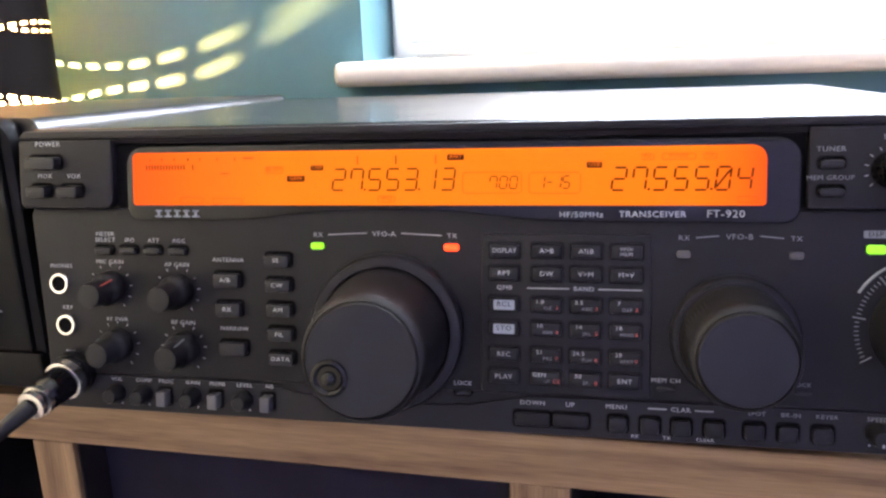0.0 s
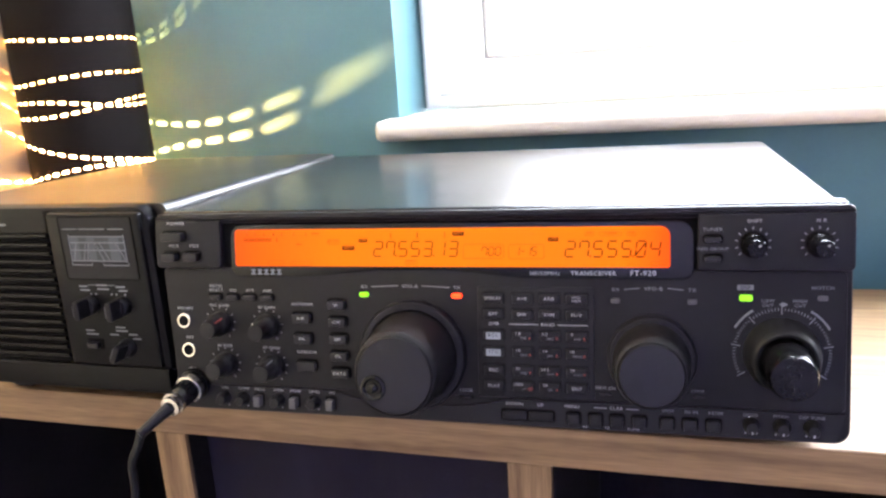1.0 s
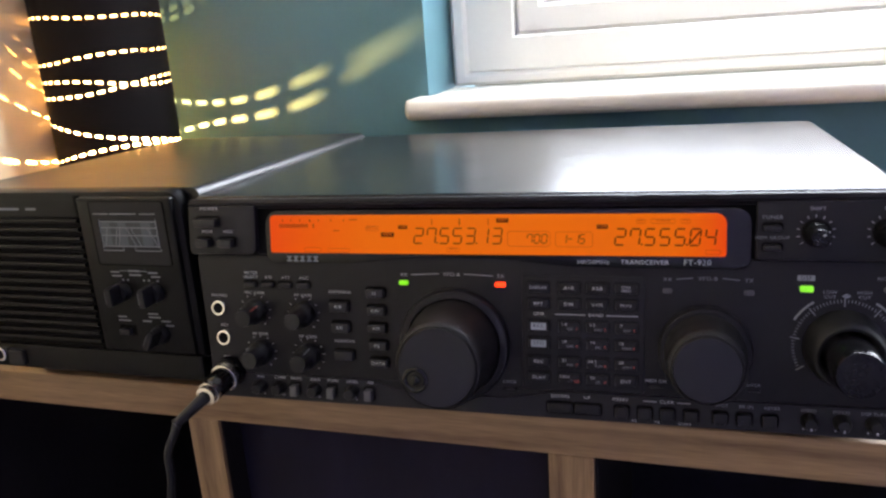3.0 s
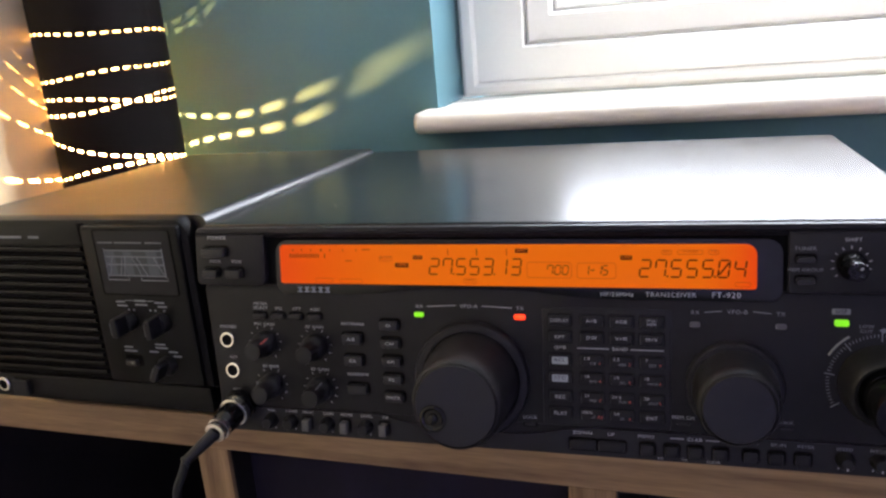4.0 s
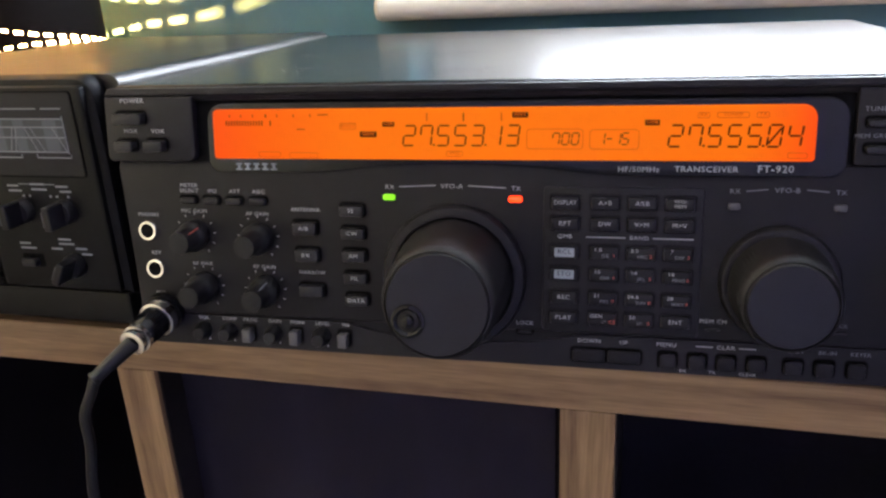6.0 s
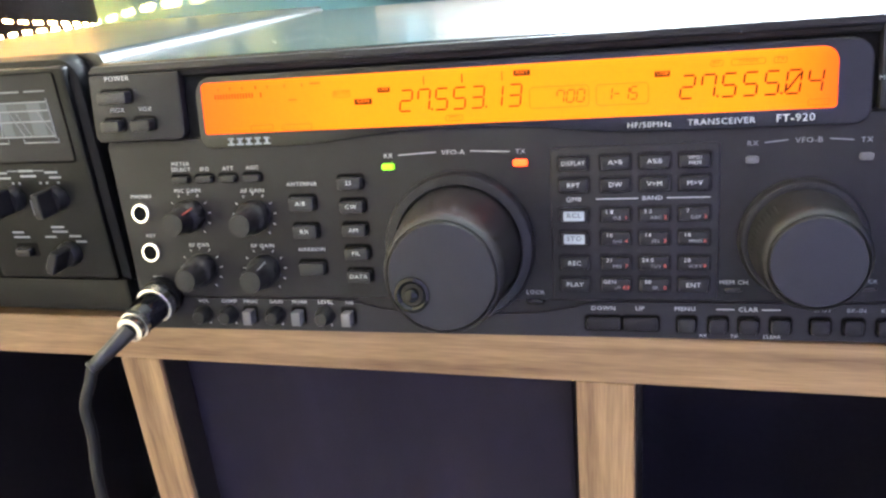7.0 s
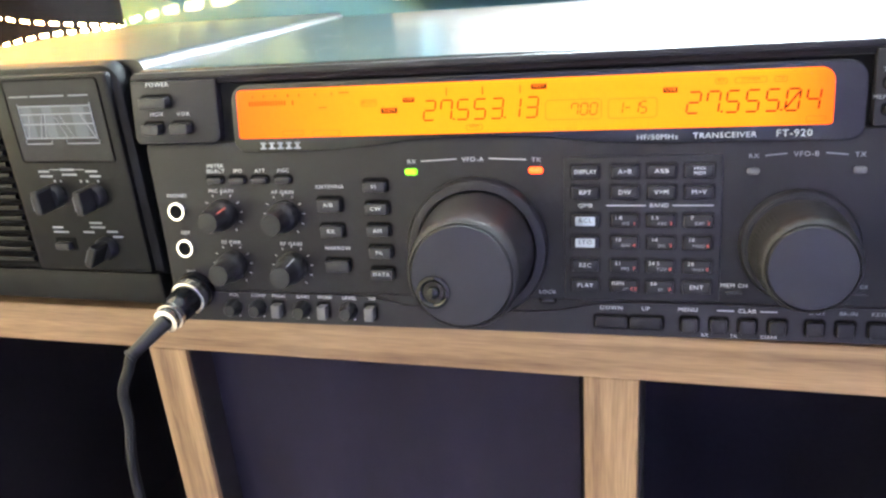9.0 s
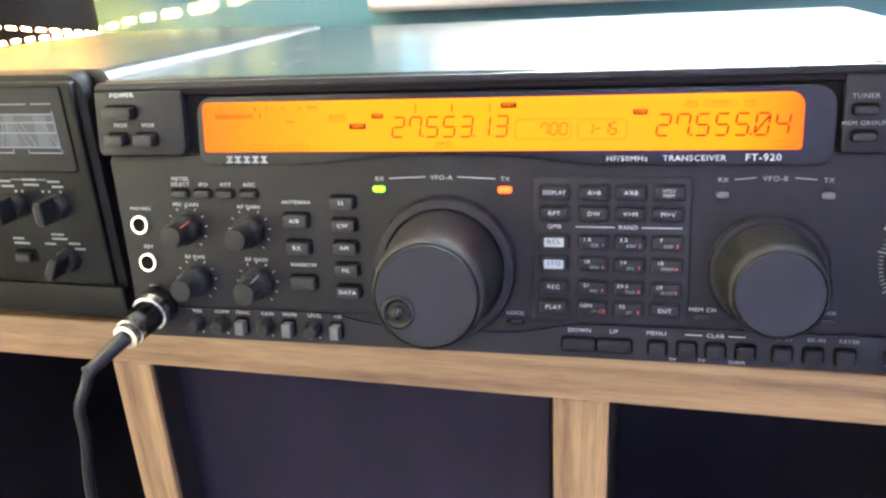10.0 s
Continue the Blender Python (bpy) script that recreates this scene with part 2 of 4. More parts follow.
# ---- the room ----
WALL_Y, LEFT_X = 0.42, -0.3405
FLOOR_Z, CEIL_Z = -0.76, 1.70
ROOM_X, ROOM_Y = 2.6, -2.4
WX0, WX1, WZ0, WZ1 = 0.043, 1.34, 0.1565, 1.32
REVEAL_Y = 0.519


def setting(name, bm, mat, label, category="wall"):
    return tagged(part(name, bm, mat), label, category, kind="structure")


setting("floor", box(LEFT_X - 0.1, ROOM_X + 0.1, ROOM_Y - 0.1, 0.64, FLOOR_Z - 0.1, FLOOR_Z), CARPET, "grey carpet floor of the small room", "floor")
setting("ceiling", box(LEFT_X - 0.1, ROOM_X + 0.1, ROOM_Y - 0.1, 0.64, CEIL_Z, CEIL_Z + 0.1), WHITEWALL, "plain white painted ceiling", "ceiling")
setting("wall_north", join(
    box(LEFT_X - 0.1, WX0, WALL_Y, 0.64, FLOOR_Z, CEIL_Z), box(WX1, ROOM_X + 0.1, WALL_Y, 0.64, FLOOR_Z, CEIL_Z),
    box(WX0, WX1, WALL_Y, 0.64, FLOOR_Z, WZ0), box(WX0, WX1, WALL_Y, 0.64, WZ1, CEIL_Z)),
    WALL, "teal painted wall round the window opening")
setting("wall_west", box(LEFT_X - 0.1, LEFT_X, ROOM_Y, WALL_Y - 0.002, FLOOR_Z, CEIL_Z), CREAM, "cream painted side wall lit by the lamp")
# unseen east and south walls, their lilac added to tint the room light
setting("wall_east", box(ROOM_X, ROOM_X + 0.1, ROOM_Y, WALL_Y - 0.002, FLOOR_Z, CEIL_Z), LILACBOUNCE, "plain unseen side wall, coloured lilac to tint the bounced light")
setting("wall_south", box(LEFT_X - 0.1, ROOM_X + 0.1, ROOM_Y - 0.1, ROOM_Y, FLOOR_Z, CEIL_Z), LILACBOUNCE, "plain unseen wall opposite the window, coloured lilac to tint the bounced light")

# window: outer frame, opening sash, glass
win = thing("window_1", (0.69, REVEAL_Y, 0.178), "white plastic framed window over a painted sill", "window", kind="structure")


def window_ring(name, x0, x1, z0, z1, wl, wb, y0, y1, bevel, parent, label=""):
    """Four rails mitred into a frame."""
    o = [(x0, z0), (x1, z0), (x1, z1), (x0, z1)]
    i = [(x0 + wl, z0 + wb), (x1 - wl, z0 + wb), (x1 - wl, z1 - wb), (x0 + wl, z1 - wb)]
    bm = bmesh.new()
    rows = []
    for pts, y in ((o, y1), (o, y0 + bevel), ([(a + math.copysign(bevel, c - a), b + math.copysign(bevel, d - b)) for (a, b), (c, d) in zip(o, i)], y0),
                   ([(a + math.copysign(bevel, c - a), b + math.copysign(bevel, d - b)) for (a, b), (c, d) in zip(i, o)], y0), (i, y0 + bevel), (i, y1)):
        rows.append([bm.verts.new((a, y, b)) for a, b in pts])
    for a, b in zip(rows, rows[1:] + rows[:1]):
        for k in range(4):
            bm.faces.new((a[k], a[(k + 1) % 4], b[(k + 1) % 4], b[k]))
    return part(name, bm, UPVC, parent, label)


window_ring("sub_frame", WX0 + 0.004, WX1 - 0.004, 0.1795, WZ1 - 0.004, 0.018, 0.015, REVEAL_Y - 0.004, 0.595, 0.004, win)
window_ring("window_frame", WX0 + 0.020, WX1 - 0.020, 0.1945, WZ1 - 0.020, 0.058, 0.039, REVEAL_Y + 0.002, 0.595, 0.0015, win)
sash = window_ring("sash", WX0 + 0.079, WX1 - 0.079, 0.2345, WZ1 - 0.061, 0.031, 0.034, REVEAL_Y + 0.014, 0.590, 0.004, win)
window_ring("glazing_bead", WX0 + 0.110, WX1 - 0.110, 0.2685, WZ1 - 0.094, 0.009, 0.009, REVEAL_Y + 0.024, 0.585, 0.003, win)
pane = part("pane", box(WX0 + 0.117, WX1 - 0.117, REVEAL_Y + 0.040, REVEAL_Y + 0.044, 0.2765, WZ1 - 0.102), GLASS, win, "clear glass pane with white daylight behind")
pane.visible_shadow = False

# sill board with a rounded nose and horn
sill_pts = []
for k in range(13):
    a = radians(90 + 180 * k / 12)
    sill_pts.append((0.385 + 0.0109 * math.cos(a), 0.1671 + 0.0109 * math.sin(a)))
sb = bmesh.new()
prof = [(REVEAL_Y + 0.01, 0.178)] + sill_pts + [(REVEAL_Y + 0.01, 0.1562)]
ends = []
for x, f in ((0.0245, 0.50), (0.0255, 0.72), (0.0280, 0.90), (0.0325, 1.0), (WX0, 1.0), (WX1, 1.0), (WX1 + 0.016, 1.0)):
    ends.append([sb.verts.new((x, WALL_Y + (y - WALL_Y) * (f if y < WALL_Y else 1) if x < WX0 else y, 0.1671 + (z - 0.1671) * f)) for y, z in prof])
for a, b in zip(ends, ends[1:]):
    for k in range(len(prof)):
        sb.faces.new((a[k], b[k], b[(k + 1) % len(prof)], a[(k + 1) % len(prof)]))
sb.faces.new(ends[0])
sb.faces.new(ends[-1][::-1])
for v in sb.verts:
    if v.co.x < WX0 - 0.001 and v.co.y > WALL_Y:
        v.co.y = WALL_Y - 0.0005
tagged(part("window_sill", sb, SILLPAINT, None, "", True), "white gloss painted window sill with rounded nose", "window sill", kind="structure")

# ragged edge of wall paint where the reveal meets the sill
bm = bmesh.new()
for n in range(26):
    y = WALL_Y + 0.004 + (REVEAL_Y - WALL_Y - 0.01) * n / 25 + random.uniform(-0.0012, 0.0012)
    w, d = random.uniform(0.0008, 0.0034) * (1.6 if n % 7 == 3 else 1), random.uniform(0.0010, 0.0022)
    lo = [bm.verts.new((x, q, 0.17785)) for x, q in ((WX0 - 0.0004, y - d), (WX0 + w * 0.7, y - d * 0.5), (WX0 + w, y + d * 0.2), (WX0 + w * 0.5, y + d), (WX0 - 0.0004, y + d))]
    hi = [bm.verts.new((q.co.x, q.co.y, 0.1783)) for q in lo]
    bm.faces.new(hi)
    bm.faces.new(lo[::-1])
    for k in range(5):
        bm.faces.new((lo[k], lo[(k + 1) % 5], hi[(k + 1) % 5], hi[k]))
tagged(part("paint_flecks", bm, WALL), "ragged flecks of teal wall paint on the white sill", "paint", kind="stuff")

# ---- cube shelf ----
SHELF_Y, SHELF_T, SHELF_TURN = 0.0515, 0.028, -2.0
shelf = thing("cube_shelf", (0.232, 0.22, FLOOR_Z), "oak-effect cube shelf unit with dark open compartments", "shelf")
SX0, SX1 = -0.338, 1.10
part("top_board", box(SX0, SX1, SHELF_Y, 0.376, -SHELF_T, 0, 0.0012), OAK_X, shelf, "oak-effect top board")
for x0 in (SX0, -0.0630, 0.2175, 0.499, 0.781, SX1 - 0.030):
    w = 0.027 if x0 == -0.063 else 0.030
    part("upright", box(x0, x0 + w, SHELF_Y + 0.0006, 0.362, FLOOR_Z + 0.033, -SHELF_T - 0.0003, 0.0008), OAK_Z, shelf)
part("bottom_board", box(SX0, SX1, SHELF_Y, 0.376, FLOOR_Z, FLOOR_Z + 0.0325, 0.001), OAK_X, shelf)
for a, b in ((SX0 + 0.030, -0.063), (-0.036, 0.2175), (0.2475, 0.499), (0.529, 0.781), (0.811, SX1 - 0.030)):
    # added thin near-black sheets over the oak paint the compartment's shade
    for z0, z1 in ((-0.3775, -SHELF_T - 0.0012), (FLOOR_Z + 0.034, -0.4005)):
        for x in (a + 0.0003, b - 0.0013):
            part("side_shade", box(x, x + 0.001, SHELF_Y + 0.004, 0.362, z0, z1), OAKSHADE, shelf)
    part("top_shade", box(a + 0.0015, b - 0.0015, SHELF_Y + 0.004, 0.362, -SHELF_T - 0.0011, -SHELF_T - 0.0002), OAKSHADE, shelf)
    part("middle_board", box(a + 0.0004, b - 0.0004, SHELF_Y + 0.002, 0.362, -0.40, -0.378, 0.0008), OAKSHADE, shelf)
part("back_panel", box(SX0, SX1, 0.3625, 0.3755, FLOOR_Z + 0.0330, -SHELF_T - 0.0003), BACKSHADE, shelf, "back panel with the compartments' shade in its dark colour")
shelf.rotation_euler.z, shelf.location.x = radians(SHELF_TURN), 0.238

# dark fabric box pushed into the middle compartment
store = thing("storage_box", (0.0905, 0.20, -0.377), "dark navy fabric storage box in the shelf compartment", "storage box")
part("front_panel", box(-0.0335, 0.2145, 0.081, 0.084, -0.3765, -0.0300, 0.001), BOXCLOTH, store)
for x in (-0.0335, 0.2115):
    part("side_panel", box(x, x + 0.003, 0.0842, 0.350, -0.3765, -0.0300, 0.001), BOXCLOTH, store)
part("base_panel", box(-0.0303, 0.2113, 0.0842, 0.350, -0.3765, -0.3735), BOXCLOTH, store)
part("back_panel", box(-0.0303, 0.2113, 0.347, 0.350, -0.3733, -0.0300), BOXCLOTH, store)
store.rotation_euler.z, store.location.x = radians(SHELF_TURN), 0.0945

# ---- transceiver ----
LEAN_BACK, PANEL_Z = 10.5, 0.025
PANEL = pose(0, 0, PANEL_Z, -LEAN_BACK)
RW, RTOP = 0.4125, 0.1530
DROOP = 0.13  # controls point a little below the panel's normal
radio = thing("transceiver", (0.205, 0.17, 0.0), "black desktop radio transceiver with glowing amber display", "radio")


def on_panel(name, bm, mat, label="", parent=None, smooth=False):
    for q in bm.verts:
        q.co.z -= DROOP * max(0.0, -q.co.y)
    bm.transform(PANEL)
    return part(name, bm, mat, parent or radio, label, smooth)


def taper(pts):
    """The lower front narrows towards its foot on the loudspeaker's side."""
    return [(u + 0.105 * max(0.0, 0.092 - v) * max(0.0, 1 - u / 0.05), v) for u, v in pts]


def lettering(text, u, v, size=0.0036, mat=None, h=0.0, parent=None, place=None, wide=1.12):
    """Printed words, centred at (u, v)."""
    cu = bpy.data.curves.new("lettering", "FONT")
    cu.body, cu.size, cu.align_x, cu.align_y = text, size * 0.93, "CENTER", "CENTER"
    cu.space_character = 1.10
    cu.extrude, cu.resolution_u = 0.00005, 2
    tmp = bpy.data.objects.new("lettering", cu)
    me = bpy.data.meshes.new_from_object(tmp)
    bpy.data.objects.remove(tmp)
    bpy.data.curves.remove(cu)
    bm = bmesh.new()
    bm.from_mesh(me)
    bpy.data.meshes.remove(me)
    bm.transform((place or PANEL) @ pose(u, -h - 0.0002, v, 90) @ Matrix.Diagonal((wide, 1, 1, 1)))
    return part("lettering", bm, mat or WHITEINK, parent or radio)


def bar(u0, u1, v, t=0.0006, mat=None, h=0.0, parent=None, place=None, v1=None):
    """A printed line from u0 to u1."""
    bm = bmesh.new()
    w = v if v1 is None else v1
    q = [bm.verts.new(p) for p in ((u0, -h - 0.0002, v - t / 2), (u1, -h - 0.0002, w - t / 2), (u1, -h - 0.0002, w + t / 2), (u0, -h - 0.0002, v + t / 2))]
    r = [bm.verts.new((p.co.x, p.co.y + 0.00012, p.co.z)) for p in q]
    bm.faces.new(q)
    bm.faces.new(r[::-1])
    for i in range(4):
        bm.faces.new((q[i], r[i], r[(i + 1) % 4], q[(i + 1) % 4]))
    bm.transform(place or PANEL)
    return part("printed_line", bm, mat or WHITEINK, parent or radio)


# enamelled steel cover with rolled long edges, and a grooved front lip
bm = bmesh.new()
sect = []
R = 0.0060
CX_L, CX_R = 0.0015, RW - 0.0015
for cx, cz, a0 in ((CX_R - R, RTOP - R, 0), (CX_L + R, RTOP - R, 90)):
    for k in range(7):
        a = radians(a0 + 90 * k / 6)
        sect.append((cx + R * math.cos(a), cz + R * math.sin(a)))
sect += [(CX_L + 0.004, 0.018), (CX_R, 0.018)]
rows = [[bm.verts.new((x, y, z - drop)) for x, z in sect] for y, drop in ((0.036, 0.0), (0.0365, 0.0), (0.31, 0.002))]
for a, b in zip(rows, rows[1:]):
    for k in range(len(sect)):
        bm.faces.new((a[k], a[(k + 1) % len(sect)], b[(k + 1) % len(sect)], b[k]))
bm.faces.new(rows[0])
bm.faces.new(rows[-1][::-1])
part("cover", bm, COVER, radio, "black enamelled steel cover", True)
for k in range(4):
    part("foot", join(box(0.03 + (k % 2) * 0.33, 0.05 + (k % 2) * 0.33, 0.085 + (k // 2) * 0.19, 0.105 + (k // 2) * 0.19, 0.0003, 0.019, 0.003)), RUBBER, radio)
part("rear_heatsink", join(box(0.05, 0.36, 0.3105, 0.322, 0.03, 0.13, 0.002), *[box(0.06 + 0.012 * k, 0.066 + 0.012 * k, 0.3195, 0.345, 0.032, 0.128) for k in range(25)]), DARKGAP, radio)

# moulded front: back shell, lower face, bottom strip, upper blocks
shell_out = outline(-0.0015, RW + 0.0015, 0.0012, 0.1305, (0.006, 0.008, 0.008, 0.008))
on_panel("front_shell", prism(taper(shell_out), -0.030, -0.0016, 0.002), PLASTIC, "charcoal moulded plastic front", smooth=True)
on_panel("front_face", prism(taper(outline(0.0015, RW - 0.0015, 0.0185, 0.0948, 0.003)), -0.004, 0.0, 0.001), PLASTIC, smooth=True)
low = [(0.0030, 0.0022), (RW - 0.0060, 0.0022), (RW - 0.0015, 0.0178)]
for k in range(41):
    u = RW - 0.0015 - (RW - 0.003) * k / 40
    dip = 0.0058 * (1 / (1 + math.exp((0.128 - u) / 0.006))) * (1 / (1 + math.exp((u - 0.218) / 0.006)))
    low.append((u, 0.0178 - dip))
on_panel("bottom_strip", prism(taper(low[:2] + low[3:]), -0.004, -0.0008), PLASTIC_UP, smooth=True)
on_panel("upper_block", prism(outline(-0.0015, 0.0458, 0.0952, 0.1262, (0.003, 0.004, 0.001, 0.001)), -0.006, 0.0032, 0.0009), PLASTIC_UP, smooth=True)
on_panel("upper_block", prism(outline(0.336, RW + 0.0015, 0.0952, 0.1262, (0.001, 0.003, 0.001, 0.001)), -0.006, 0.0030, 0.0009), PLASTIC_UP, smooth=True)
# sloping hood over the display
on_panel("brow", prism(outline(-0.0015, RW + 0.0015, 0.1263, 0.1302, (0.0003, 0.0003, 0.0036, 0.0036)), -0.020, 0.0031, 0.0012), PLASTIC_UP, smooth=True)
hood = bmesh.new()
hr = [[hood.verts.new((u, -h, v)) for h, v in ((0.0029, 0.1262), (-0.0090, 0.1262), (-0.0090, 0.1228), (0.0014, 0.1240))] for u in (0.0459, 0.3359)]
for k in range(4):
    hood.faces.new((hr[0][k], hr[1][k], hr[1][(k + 1) % 4], hr[0][(k + 1) % 4]))
hood.faces.new(hr[0])
hood.faces.new(hr[1][::-1])
on_panel("hood", hood, PLASTIC_UP)
# strip that carries the cover forward over the front
part("front_lip", box(0.0005, RW - 0.0005, 0.0262, 0.0358, 0.1475, 0.1536, 0.0016), COVER, radio, "bright worn front lip of the cover")
part("lip_groove", box(0.004, RW - 0.004, 0.0352, 0.0366, 0.1485, 0.15295), DARKGAP, radio)

# display bezel with drooping lower edge
# recess round the bezel, its shadow put in as a near-black slab
on_panel("bezel_recess_shade", prism(outline(0.0450, 0.3365, 0.0954, 0.1262, 0.002, 3), -0.004, -0.0012), DARKGAP)
bez = outline(0.0522, 0.3340, 0.0898, 0.1224, (0.006, 0.006, 0.008, 0.008), 6)
lower = [(0.0570 + (0.3290 - 0.0570) * k / 30, 0) for k in range(31)]
lower = [(u, 0.0898 + 0.0048 * (1 / (1 + math.exp((0.128 - u) / 0.010))) * (1 / (1 + math.exp((u - 0.218) / 0.010)))) for u, _ in lower]
bez_pts = bez[:7] + lower[1:-1] + bez[7:]
inner_bez = outline(0.0556, 0.3216, 0.0966, 0.1196, (0.0015, 0.0015, 0.0055, 0.0025), 6)
on_panel("display_bezel", prism(bez_pts, -0.004, 0.0014, 0.0007), GLOSSBLACK, "glossy black display bezel", smooth=True)
disp = on_panel("display", prism(inner_bez, 0.0002, 0.0019), AMBER, "glowing amber liquid crystal display")
DH = 0.0019

SEG = {"a": ((0, 1), (1, 1)), "b": ((1, 1), (1, 0.5)), "c": ((1, 0.5), (1, 0)), "d": ((0, 0), (1, 0)), "e": ((0, 0.5), (0, 0)), "f": ((0, 1), (0, 0.5)), "g": ((0, 0.5), (1, 0.5))}
SHAPES = {"0": "abcdef", "1": "bc", "2": "abged", "3": "abgcd", "4": "fgbc", "5": "afgcd", "7": "fabc", "-": "g"}


def digit(ch, u, v, w, hgt, t, slash=False):
    """One seven-segment figure, a piece for each segment; u, v is its lower left corner, sheared to the right."""
    sh = 0.12

    def segment(x0, z0, x1, z1):
        bm = bmesh.new()
        d = Vector((x1 - x0, z1 - z0)).normalized()
        nrm = Vector((-d.y, d.x)) * t / 2
        gap = d * t * 0.55
        ps = [(x0 + gap.x + nrm.x, z0 + gap.y + nrm.y), (x1 - gap.x + nrm.x, z1 - gap.y + nrm.y), (x1 - gap.x - nrm.x, z1 - gap.y - nrm.y), (x0 + gap.x - nrm.x, z0 + gap.y - nrm.y)]
        f = [bm.verts.new((u + x + sh * z, -DH - 0.00025, v + z)) for x, z in ps]
        g = [bm.verts.new((p.co.x, p.co.y + 0.0002, p.co.z)) for p in f]
        bm.faces.new(f)
        for i in range(4):
            bm.faces.new((f[i], g[i], g[(i + 1) % 4], f[(i + 1) % 4]))
        on_panel("digit_segment", bm, SEGMENT, parent=disp)

    for s in SHAPES[ch]:
        (xa, za), (xb, zb) = SEG[s]
        segment(xa * w, za * hgt, xb * w, zb * hgt)
    if slash:
        segment(0.05 * w, 0.1 * hgt, 0.95 * w, 0.9 * hgt)


def dot(u, v, s):
    return on_panel("decimal_point", box(u, u + s, -DH - 0.00025, -DH, v, v + s), SEGMENT, parent=disp)


def readout(chars, u, v, pitch, w, hgt, t):
    k = 0
    for i, ch in enumerate(chars):
        if ch == ".":
            dot(u + (k - 1) * pitch + w + (pitch - w) * 0.38, v - 0.0001, t * 1.1)
            continue
        digit(ch, u + k * pitch, v, w, hgt, t, slash=(ch == "0" and len(chars) > 5))
        k += 1


readout("27.553.13", 0.1490, 0.1029, 0.00780, 0.0051, 0.0088, 0.00070)
readout("27.555.04", 0.2642, 0.1026, 0.00775, 0.0050, 0.0088, 0.00080)
readout("700", 0.2158, 0.1034, 0.0041, 0.0029, 0.0049, 0.0005)
readout("1-15", 0.2352, 0.1034, 0.0033, 0.0026, 0.0049, 0.0005)


def ring_mark(name, u0, u1, v0, v1, r, t, mat):
    on_panel(name, frame_prism(outline(u0, u1, v0, v1, r, 4), outline(u0 + t, u1 - t, v0 + t, v1 - t, max(r - t, 0.0002), 4), DH + 0.00005, DH + 0.0002), mat, parent=disp)


def tag_mark(u, v, w, hgt, text, solid):
    """A small word on the display, in a filled or an empty box."""
    if solid:
        on_panel("indicator", prism(outline(u - w / 2, u + w / 2, v - hgt / 2, v + hgt / 2, 0.0005, 3), DH, DH + 0.00018), SEGMENT, parent=disp)
        lettering(text, u, v, hgt * 1.0, SEGLIT, DH + 0.0001, disp)
    else:
        ring_mark("indicator", u - w / 2, u + w / 2, v - hgt / 2, v + hgt / 2, 0.0006, 0.00022, SEGFAINT)
        lettering(text, u, v, hgt * 0.9, SEGFAINT, DH, disp)


ring_mark("readout_box", 0.2048, 0.2291, 0.1014, 0.1101, 0.0016, 0.00022, SEGFAINT)
ring_mark("readout_box", 0.2318, 0.2524, 0.1013, 0.1098, 0.0016, 0.00022, SEGFAINT)
tag_mark(0.1327, 0.1079, 0.0080, 0.0026, "GEN", True)
tag_mark(0.1423, 0.1124, 0.0056, 0.0022, "USB", True)
tag_mark(0.2020, 0.1162, 0.0070, 0.0024, "ANT", True)
tag_mark(0.2576, 0.1126, 0.0060, 0.0024, "USB", True)
tag_mark(0.1230, 0.1116, 0.0078, 0.0030, "BUSY", False)
tag_mark(0.1727, 0.0992, 0.0074, 0.0026, "VFO", False)
tag_mark(0.2780, 0.1155, 0.0048, 0.0024, "RX", False)
tag_mark(0.2895, 0.1155, 0.0125, 0.0024, "TUNER", False)
tag_mark(0.3010, 0.1155, 0.0048, 0.0024, "TX", False)
tag_mark(0.3150, 0.0990, 0.0075, 0.0024, "", False)
tag_mark(0.0840, 0.0987, 0.0110, 0.0026, "", False)
tag_mark(0.1010, 0.0983, 0.0140, 0.0026, "", False)
for k in list(range(14)) + [16]:
    on_panel("meter_tick", box(0.0622 + 0.00140 * k, 0.0622 + 0.00140 * k + 0.00050, -DH - 0.0002, -DH, 0.1120, 0.1143), SEGMENT, parent=disp)
for u, mat in ((0.0640, SEGFAINT), (0.0697, SEGFAINT), (0.0757, SEGFAINT), (0.0823, SEGMENT), (0.0880, SEGFAINT), (0.0962, SEGFAINT), (0.1045, SEGFAINT)):
    on_panel("scale_mark", box(u, u + 0.0006, -DH - 0.0002, -DH, 0.1158, 0.1172), mat, parent=disp)
for u, mat in ((0.1600, SEGFAINT), (0.1766, SEGMENT), (0.1935, SEGFAINT)):
    on_panel("scale_mark", box(u, u + 0.0005, -DH - 0.0002, -DH, 0.1136, 0.1172), mat, parent=disp)
bar(0.1085, 0.1135, 0.1166, 0.0007, SEGFAINT, DH, disp)
bar(0.0980, 0.1020, 0.1100, 0.0006, SEGFAINT, DH, disp)

# maker's mark as five plain blocks, then the model lettering
for k in range(5):
    u = 0.0660 + 0.00445 * k
    on_panel("maker_mark", join(box(u, u + 0.0034, -0.00165, -0.0013, 0.0912, 0.0919), box(u + 0.0011, u + 0.0023, -0.00166, -0.0013, 0.0915, 0.0941), box(u + 0.0002, u + 0.0032, -0.00165, -0.0013, 0.0937, 0.0944)), GREYINK)
lettering("HF/50MHz", 0.2526, 0.0926, 0.0034, h=0.0014, wide=1.15)
lettering("TRANSCEIVER", 0.2800, 0.0928, 0.0036, h=0.0014, wide=1.12)
